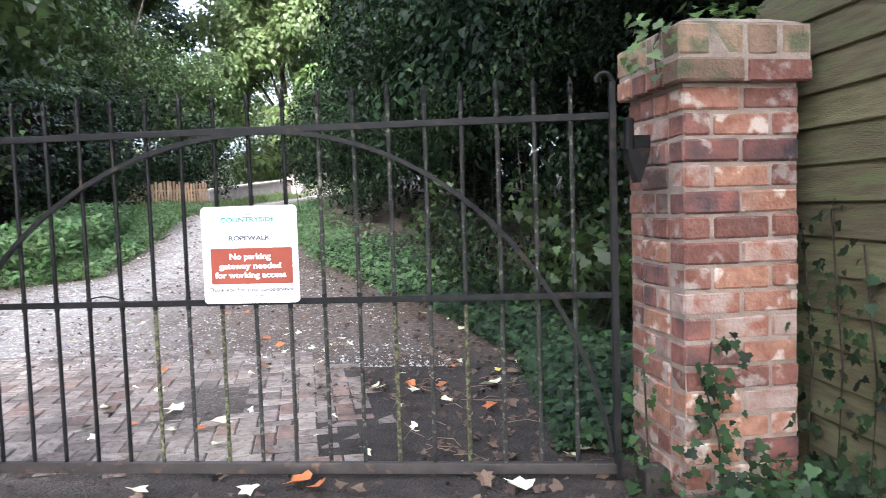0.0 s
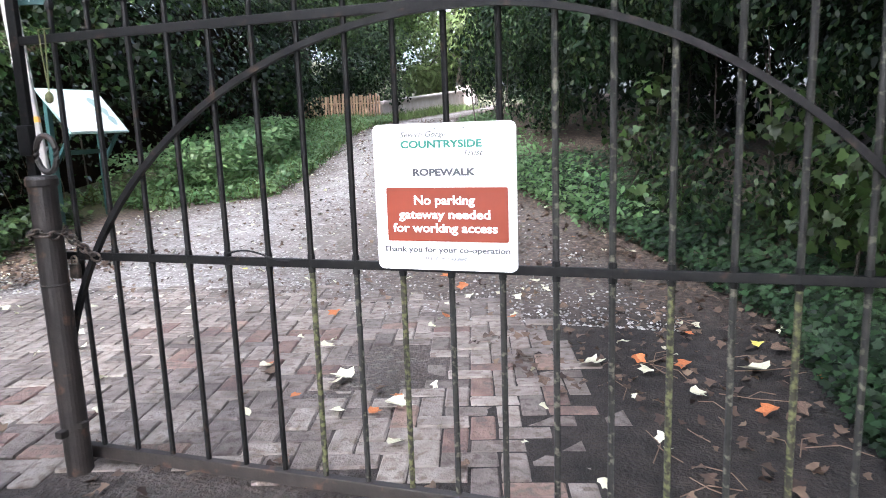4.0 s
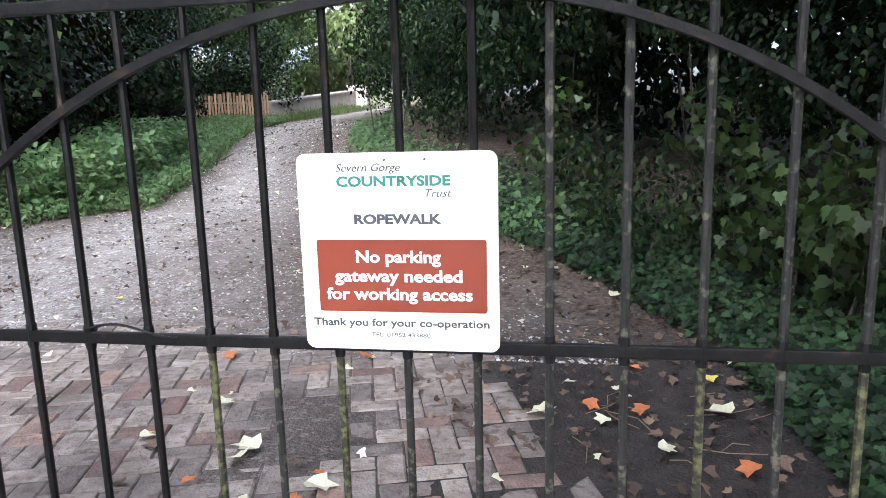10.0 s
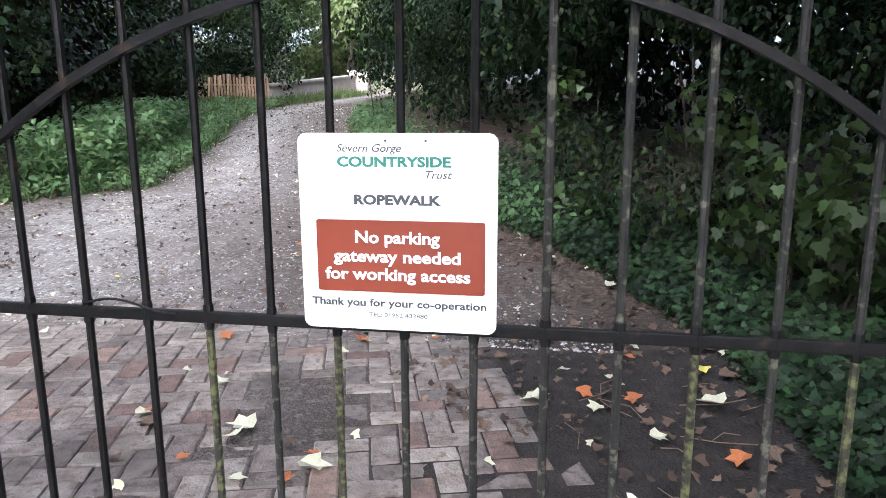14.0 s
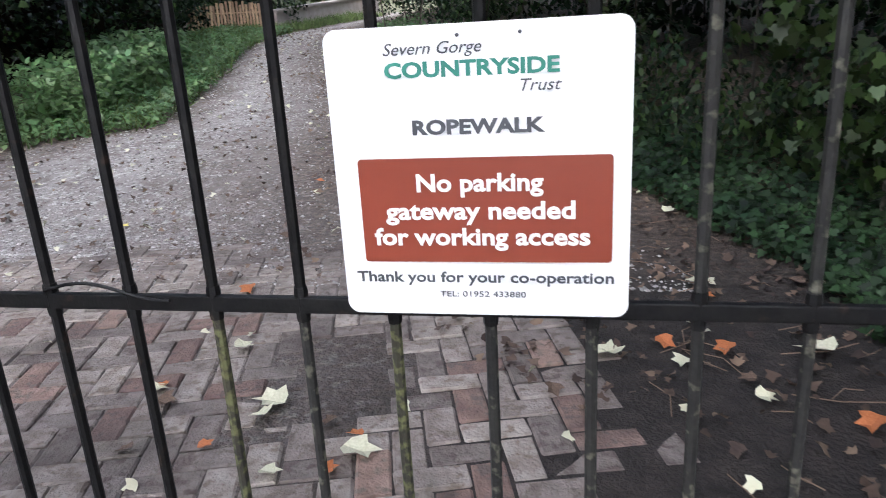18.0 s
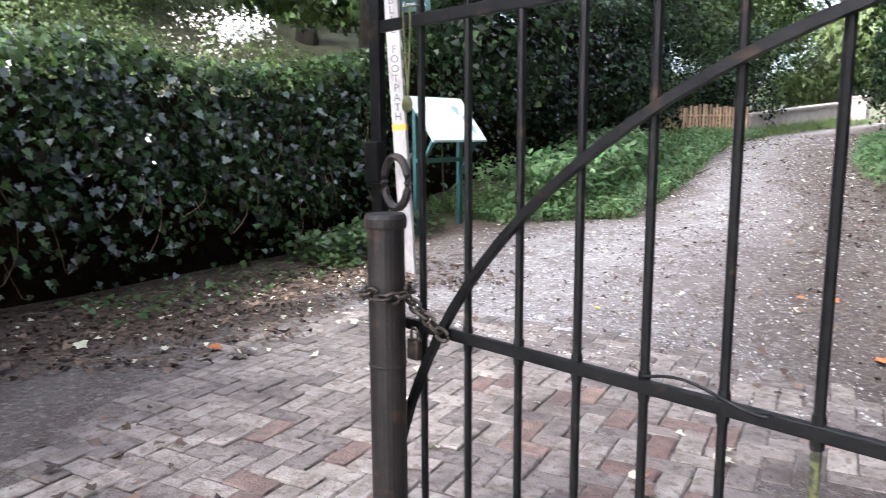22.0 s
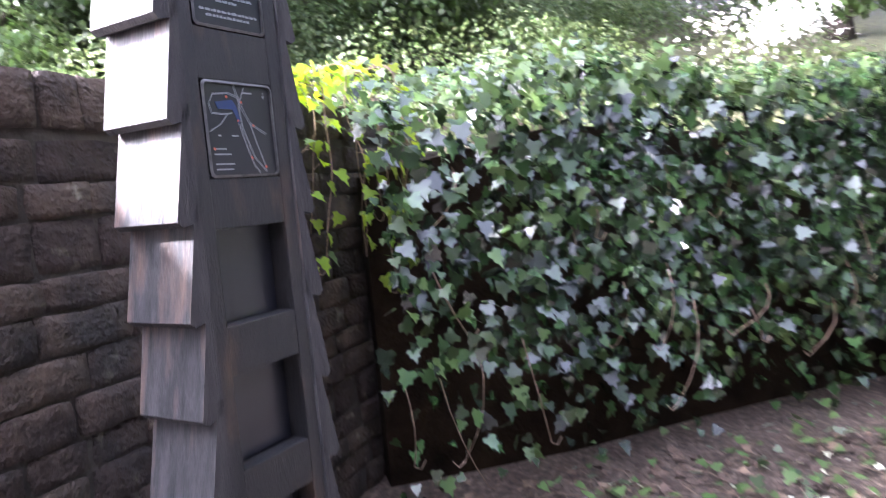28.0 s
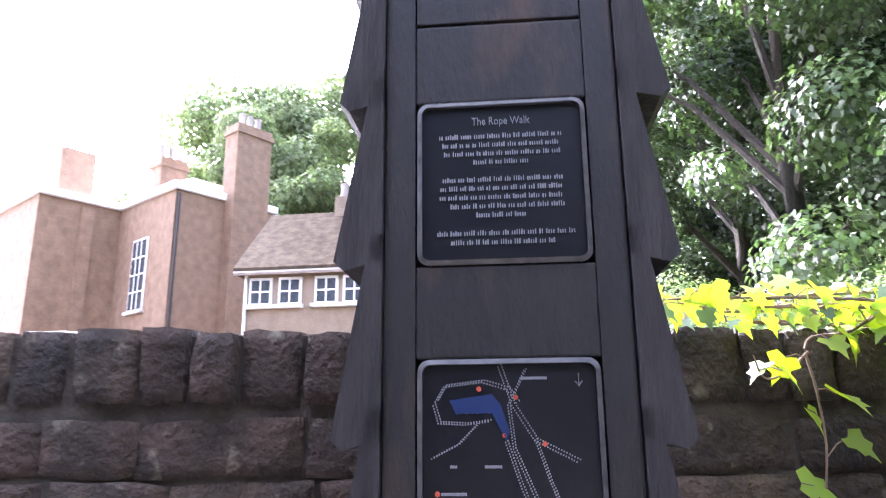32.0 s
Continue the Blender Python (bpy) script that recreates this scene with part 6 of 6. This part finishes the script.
def make_hill():
    rand = random.Random(55)
    # shrubs on the slope behind the ivy wall
    cs, rs = [], []
    for _ in range(170):
        x, y = rand.uniform(-21, -6.4), rand.uniform(-10, 8)
        r = rand.uniform(0.5, 1.0) * (1 if x > -12 else 1.7)
        cs.append((x, y, gz(x, y) + rand.uniform(0.2, 0.9)))
        rs.append(r)
    make_bush("hillside_scrub", "sunlit bramble and shrub scrub on the slope", cs, rs, 620, 0.08, LEAF_LIGHT, KITE_LEAF, second=(LEAF_A, 0.35))
    cs, rs = [], []
    for _ in range(60):
        h, s = rand.uniform(7, 14), rand.uniform(0.5, 12)
        q = far_at(h, s)
        cs.append((q.x, q.y, gz(q.x, q.y) + rand.uniform(0.5, 2.0)))
        rs.append(rand.uniform(0.7, 1.2))
    # the large share of paler leaves stands in for sunlight
    make_bush("sunlit_shrubs", "bright green shrubs beyond the wall", cs, rs, 1300, 0.062, LEAF_A, KITE_LEAF, second=(LEAF_LIGHT, 0.75))
    cs, rs = [], []
    for _ in range(46):
        h, s = rand.uniform(8, 11), rand.uniform(0.1, 3.6)
        q = far_at(h, s)
        cs.append((q.x, q.y, 0.9 + rand.uniform(0.0, 2.4)))
        rs.append(rand.uniform(0.5, 0.8))
    for h, s, z in ((9, -4.7, 2.1), (9.2, -4.4, 1.95), (11.4, -1.7, 2.6), (11.2, -1.2, 2.9), (11.0, -0.8, 2.7)):
        q = far_at(h, s)
        cs.append((q.x, q.y, z))
        rs.append(0.42)
    make_bush("garden_shrubs", "rounded bright green garden shrubs beyond the wall", cs, rs, 2200, 0.052, LEAF_LIGHT, KITE_LEAF, second=(LEAF_A, 0.4))
    # cream flower heads on the slope
    P = []
    for cx, cy, cz in ((-8.26, 3.6, 2.55), (-8.1, 3.9, 2.5), (-8.5, 3.3, 2.6), (-7.6, 2.6, 2.25), (-7.5, 2.9, 2.2), (-7.2, -0.6, 2.1), (-8.0, 2.75, 2.6), (-8.1, 2.95, 2.62)):
        for _ in range(32):
            P.append((cx + rand.gauss(0, 0.13), cy + rand.gauss(0, 0.13), cz + rand.gauss(0, 0.10)))
    leaves("flower_heads", KITE_LEAF, P, rng.normal(0, 0.6, (len(P), 3)) + np.array([0.6, -0.2, 0.6]), 0.045, FLOWER, spin=3.1, label="pale cream and pink flower heads on the slope", category="flowers")
    P = []
    for cx, cy, cz, k, sd in ((-8.0, 3.36, 2.56, 200, 0.13), (-8.0, 3.62, 2.60, 160, 0.12)):
        for _ in range(k):
            P.append((cx + rand.gauss(0, sd), cy + rand.gauss(0, sd), cz + rand.gauss(0, sd * 0.75)))
    leaves("white_blossom", KITE_LEAF, P, rng.normal(0, 0.6, (len(P), 3)) + np.array([0.6, -0.3, 0.7]), 0.06, BLOSSOM, spin=3.1, label="dense white blossom on a shrub behind the ivy", category="flowers")
    # woods
    woods = [(50, -6, 30, 8, LEAF_LIGHT), (48, -14, 27, 9, LEAF_LIGHT), (50, -19, 21, 7, LEAF_LIGHT), (40, -9.5, 20, 5, LEAF_LIGHT), (48, 0, 27, 9, LEAF_LIGHT), (44, 8, 24, 8, LEAF_LIGHT), (30, 7, 19, 6, LEAF_LIGHT), (22, 10, 16, 5, LEAF_MID), (17, 7.5, 14, 4.2, LEAF_MID),
             (18, 13, 15, 5, LEAF_MID), (13, 11, 13, 4, LEAF_MID), (26, 16, 17, 6, LEAF_MID), (36, 3.5, 18, 5, LEAF_LIGHT)]
    for i, (h, s, ht, sp, mt) in enumerate(woods):
        q = far_at(h, s)
        make_tree("hillside_tree", "tall leafy tree on the hillside", q.x, q.y, ht, sp, mt, 1150 if h < 28 else 260, 0.155 if h < 28 else 0.33, 0.28, 300 + i, 0.08)
    more = [(-16.5, -3.5, 12, 3.6, LEAF_A), (-17, 0.5, 12, 3.8, LEAF_A), (-15.5, -7, 12, 3.6, LEAF_A), (-21, 2, 14, 4.5, LEAF_A), (-22, -8, 14, 4.5, LEAF_A), (-15.5, 9.5, 12, 4, LEAF_A), (-24, 6, 15, 5, LEAF_A), (-19, 11, 16, 5, LEAF_A), (-22, -2, 16, 5.5, LEAF_A)]
    for i, (x, y, ht, sp, mt) in enumerate(more):
        make_tree("hillside_tree", "tall leafy tree on the hillside", x, y, ht, sp, mt, 760, 0.15, 0.26, 400 + i, 0.12)
    # unseen trees added across the lane, behind the walker, to block the sun
    lane = [(0.2, -15, 17, 3.6, 0.68, 0), (7.5, -6, 11, 3.4, 0.2, 0), (4.6, -15, 18, 3.4, 0.55, -5.6), (4.4, -14.5, 17, 4.4, 0.3, 0), (8.0, -14, 17, 4.6, 0.28, 0), (12, -9, 13, 4, 0.2, 0), (4.0, -17, 27, 5.6, 0.62, -8.0)]
    for i, (x, y, ht, sp, low, ln) in enumerate(lane):
        make_tree("sun_blocker_tree", "dense leafy tree added out of view to block the sun", x, y, ht, sp, LEAF_DEEP_SHADE, 430, 0.26, 0.25, 500 + i, low, clumps=42, lean=(ln, 0))


make_hill()


# ---- fallen leaves ----
def make_litter():
    def scatter(n, x0, x1, y0, y1, size0, size1, material, name, label, keep=None):
        x, y = rng.uniform(x0, x1, n), rng.uniform(y0, y1, n)
        if keep is not None:
            k = keep(x, y)
            x, y = x[k], y[k]
        p = np.stack([x, y, ground_z(x, y) + 0.022], 1)
        nrm = rng.normal(0, 0.28, (len(x), 3)) + np.array([0, 0, 1])
        up = rand_dirs(len(x)) * np.array([1, 1, 0.1])
        leaves(name, DEAD_LEAF, p, nrm, rng.uniform(size0, size1, len(x)), material, up=up, spin=3.1, label=label, category="fallen leaves")

    right = lambda x, y: (x > edge_x(PATH_RIGHT, y) - 1.0 + 0.5 * np.sin(y * 3)) & (x < edge_x(PATH_RIGHT, y) + 0.9)
    scatter(5200, -3, 2.6, 0.1, 8, 0.02, 0.06, LITTER, "leaf_litter", "brown dead leaves strewn along the path edge", right)
    scatter(5200, -8, 1.4, 2, 16, 0.02, 0.055, LITTER, "path_litter", "scattered brown leaves on the path", lambda x, y: (x > edge_x(PATH_LEFT, y)) & (x < edge_x(PATH_RIGHT, y)))
    scatter(800, -8, 1.0, 0.2, 14, 0.03, 0.07, LITTER_PALE, "pale_litter", "pale fallen leaves on the path", lambda x, y: (x > edge_x(PATH_LEFT, y)) & (x < edge_x(PATH_RIGHT, y) + 0.6))
    scatter(2400, -5.4, -2.9, -0.6, 3.4, 0.02, 0.065, LITTER, "hedge_litter", "dry leaves and twigs drifted under the ivy", lambda x, y: x < -3.55 + 0.35 * np.sin(y * 2.1) - 0.0 * y)
    scatter(230, -5.2, -2.9, -0.4, 3.4, 0.02, 0.05, LITTER_PALE, "bleached_litter", "bleached leaf scraps under the ivy", lambda x, y: x < -3.55 + 0.35 * np.sin(y * 2.1))
    scatter(420, -2.9, 2.3, -1.6, 0.1, 0.025, 0.07, LITTER, "gate_litter", "dead leaves in the mud before the gate")
    k = 300
    y = rng.uniform(0.3, 3.0, k)
    x = -4.6 - 0.22 * y + rng.normal(0, 0.28, k)
    p = np.stack([x, y, np.full(k, 0.03) + rng.uniform(0, 0.08, k)], 1)
    leaves("seedling_weeds", IVY_LEAF, p, rng.normal(0, 0.3, (k, 3)) + np.array([0.1, -0.1, 1]), rng.uniform(0.03, 0.075, k), IVY_GREEN, spin=3.1, label="pale green seedlings among the dead leaves", category="weeds")
    # loose stones on the path
    k = 15000
    y = rng.uniform(0.9, 1.0, k) * 0 + 2.0 + 13 * rng.uniform(0, 1, k) ** 1.7
    l, r = edge_x(PATH_LEFT, y), edge_x(PATH_RIGHT, y)
    x = l + (r - l) * rng.uniform(0.03, 0.93, k)
    pos = np.stack([x, y, ground_z(x, y) + 0.003], 1)
    unit = np.array([(1, 0, 0), (0.2, 0.8, 0.05), (-0.9, 0.3, 0), (-0.3, -0.8, 0.1), (0.1, 0, 0.6), (0, 0.1, -0.5)])
    turn = rng.uniform(0, math.tau, k)
    ca, sa = np.cos(turn)[:, None], np.sin(turn)[:, None]
    size = (0.005 + 0.013 * rng.uniform(0, 1, k) ** 2.5)[:, None]
    co = np.stack([unit[None, :, 0] * ca - unit[None, :, 1] * sa, unit[None, :, 0] * sa + unit[None, :, 1] * ca, np.tile(unit[:, 2], (k, 1))], 2) * size[:, None, :] + pos[:, None, :]
    tri = np.array([(0, 1, 4), (1, 2, 4), (2, 3, 4), (3, 0, 4), (1, 0, 5), (2, 1, 5), (3, 2, 5), (0, 3, 5)])
    me = bpy.data.meshes.new("path_pebbles")
    me.from_pydata(co.reshape(-1, 3), [], (np.arange(k)[:, None, None] * 6 + tri[None]).reshape(-1, 3).tolist())
    me.materials.append(PEBBLE)
    tagged(new("path_pebbles", me), "loose grey stones trodden into the path", "gravel", kind="stuff")
    # larger single leaves
    shapes = []
    for j, material in enumerate((LITTER_PALE, LITTER_ORANGE, LITTER_YELLOW, LITTER)):
        me = bpy.data.meshes.new("fallen_leaf")
        c = [(x * (1 + 0.2 * math.sin(j + x * 5)), y - 0.5, z + 0.25) for x, y, z in DEAD_LEAF]
        verts = [(0, 0, 0.05)] + c
        me.from_pydata(verts, [], [(0, i + 1, (i + 1) % len(c) + 1) for i in range(len(c))])
        me.materials.append(material)
        shapes.append(me)
    rand = random.Random(17)
    spots = [(-0.56, 0.93, 0, 0.12), (-0.17, 0.68, 0, 0.12), (1.35, 3.0, 0, 0.11), (0.95, 3.2, 0, 0.10), (0.73, 1.44, 1, 0.08), (0.92, 1.4, 1, 0.09), (1.26, 1.78, 2, 0.08), (0.76, 1.29, 0, 0.08),
             (-4.06, 0.16, 0, 0.10), (-3.47, 0.67, 1, 0.12), (-2.47, 3.0, 2, 0.08), (1.21, 1.42, 0, 0.14), (1.49, 1.3, 1, 0.10), (-0.51, 2.69, 1, 0.10), (1.22, 0.94, 1, 0.10), (0.98, 1.08, 0, 0.08),
             (0.46, -0.1, 1, 0.13), (0.55, -0.14, 1, 0.10), (1.34, -0.12, 0, 0.13), (1.1, 0.06, 0, 0.09), (1.72, 0.76, 0, 0.12), (2.5, 0.0, 2, 0.08), (-0.34, 1.94, 0, 0.05), (0.3, -0.2, 0, 0.1), (-0.15, -0.2, 0, 0.1)]
    for _ in range(70):
        y = rand.uniform(-0.6, 4.2)
        spots.append((rand.uniform(-1.0, 1.7) - 0.12 * y, y, rand.choice((0, 0, 1, 3, 3, 3)), rand.uniform(0.05, 0.10)))
    for x, y, j, s in spots:
        ob = new("fallen_leaf", shapes[j])
        ob.matrix_basis = pose(x, y, gz(x, y) + 0.018, rand.uniform(-14, 14), rand.uniform(-14, 14), rand.uniform(0, 360)) @ Matrix.Diagonal((s, s, s * 0.55, 1))
        tagged(ob, ("pale cream fallen leaf on the ground", "curled orange-brown fallen leaf on the ground", "yellow fallen leaf on the path", "dry brown fallen leaf on the ground")[j], "leaf", "fallen leaves")
    # twigs
    bm = bmesh.new()
    for _ in range(420):
        y = rand.uniform(0, 4.2)
        x = rand.uniform(-5.1, -3.6) - 0.12 * y if rand.random() < 0.75 else float(edge_x(PATH_RIGHT, y)) + rand.uniform(-0.8, 0.7)
        a, ln = rand.uniform(0, 6.28), rand.uniform(0.08, 0.3)
        z = gz(x, y) + 0.016
        tube([(x, y, z), (x + math.cos(a) * ln * 0.5, y + math.sin(a) * ln * 0.5, z + 0.012), (x + math.cos(a + 0.3) * ln, y + math.sin(a + 0.3) * ln, z + 0.004)], 0.0022, 4, bm)
    ob = part("twig_litter", bm, STEM)
    tagged(ob, "thin brown twigs scattered on the ground", "twigs", kind="stuff")


make_litter()


# ---- herringbone brick paving ----
PAVED = [(-3.6, 1.9), (-3.2, 2.3), (-1.45, 2.62), (-0.3, 2.45), (0.25, 1.95), (0.6, 1.1), (0.75, 0.2), (-0.9, 0.02), (-1.1, -0.2), (-0.85, -0.8), (-0.6, -2.6), (-2.7, -2.6), (-2.55, -0.6), (-3.15, 0.0), (-3.7, 1.2)]


def in_paved(x, y):
    c = False
    n = len(PAVED)
    for i in range(n):
        (x1, y1), (x2, y2) = PAVED[i], PAVED[(i + 1) % n]
        if (y1 > y) != (y2 > y) and x < (x2 - x1) * (y - y1) / (y2 - y1) + x1:
            c = not c
    return c


def make_paving():
    rand = random.Random(4)
    pv = thing("brick_paving", "worn reddish herringbone brick paving with dirt in its joints", "paving", kind="structure")
    L, W, ang = 0.205, 0.1025, 16
    rot = pose(0, 0, 0, 0, 0, ang)
    meshes = []
    for k in range(8):
        bm = box((L - 0.006, W - 0.006, 0.05), Matrix(), 0.0055, 1)
        for v in bm.verts:
            v.co += Vector((rand.uniform(-0.0028, 0.0028), rand.uniform(-0.0028, 0.0028), rand.uniform(-0.002, 0.0012)))
        meshes.append(mesh_of("paver", bm, PAVER if k < 7 else PAVER_RED))
    spots = []
    n = 64
    for a in range(-n, n):
        for b in range(-n, n):
            k = (a - b) % 4
            if k == 0:
                spots.append(((a + 1) * W, (b + 0.5) * W, 0))
            elif k == 3:
                spots.append(((a + 0.5) * W, (b + 1) * W, 90))
    near, far = [], []
    for x, y, t in spots:
        q = rot @ Vector((x, y, 0))
        wob = 0.12 * noise.noise(Vector((q.x * 2.5, q.y * 2.5, 3)))
        if not in_paved(q.x + wob, q.y + wob):
            continue
        bare = math.exp(-(((q.x + 0.38) / 0.27) ** 4 + ((q.y - 1.06) / 0.36) ** 4)) + 0.95 * math.exp(-(((q.x - 0.82) / 0.44) ** 2 + ((q.y - 0.7) / 0.8) ** 2))
        if bare + 0.35 * noise.noise(Vector((q.x * 3, q.y * 3, 8))) + rand.uniform(-0.2, 0.2) > 0.62:
            continue
        m = pose(q.x, q.y, -0.0155 + rand.uniform(-0.005, 0.004) - 0.012 * min(bare, 1), rand.uniform(-1.2, 1.2), rand.uniform(-1.2, 1.2), ang + t + rand.uniform(-0.8, 0.8))
        d = math.hypot(q.x + 0.9, q.y - 0.6)
        (near if d < 1.45 else far).append((d, m))
    near.sort(key=lambda e: e[0])
    far += near[300:]
    for _, m in near[:300]:
        ob = new("paver", rand.choice(meshes))
        ob.parent = pv
        ob.matrix_basis = m
    src = [v.co.copy() for v in meshes[0].vertices]
    faces = [tuple(p.vertices) for p in meshes[0].polygons]
    vs, fs = [], []
    for _, m in far:
        o = len(vs)
        vs += [m @ v for v in src]
        fs += [tuple(i + o for i in f) for f in faces]
    me = bpy.data.meshes.new("outer_pavers")
    me.from_pydata(vs, [], fs)
    me.materials.append(PAVER_STUFF)
    ob = new("outer_pavers", me)
    ob.parent = pv
    ob["kind"] = "stuff"


make_paving()
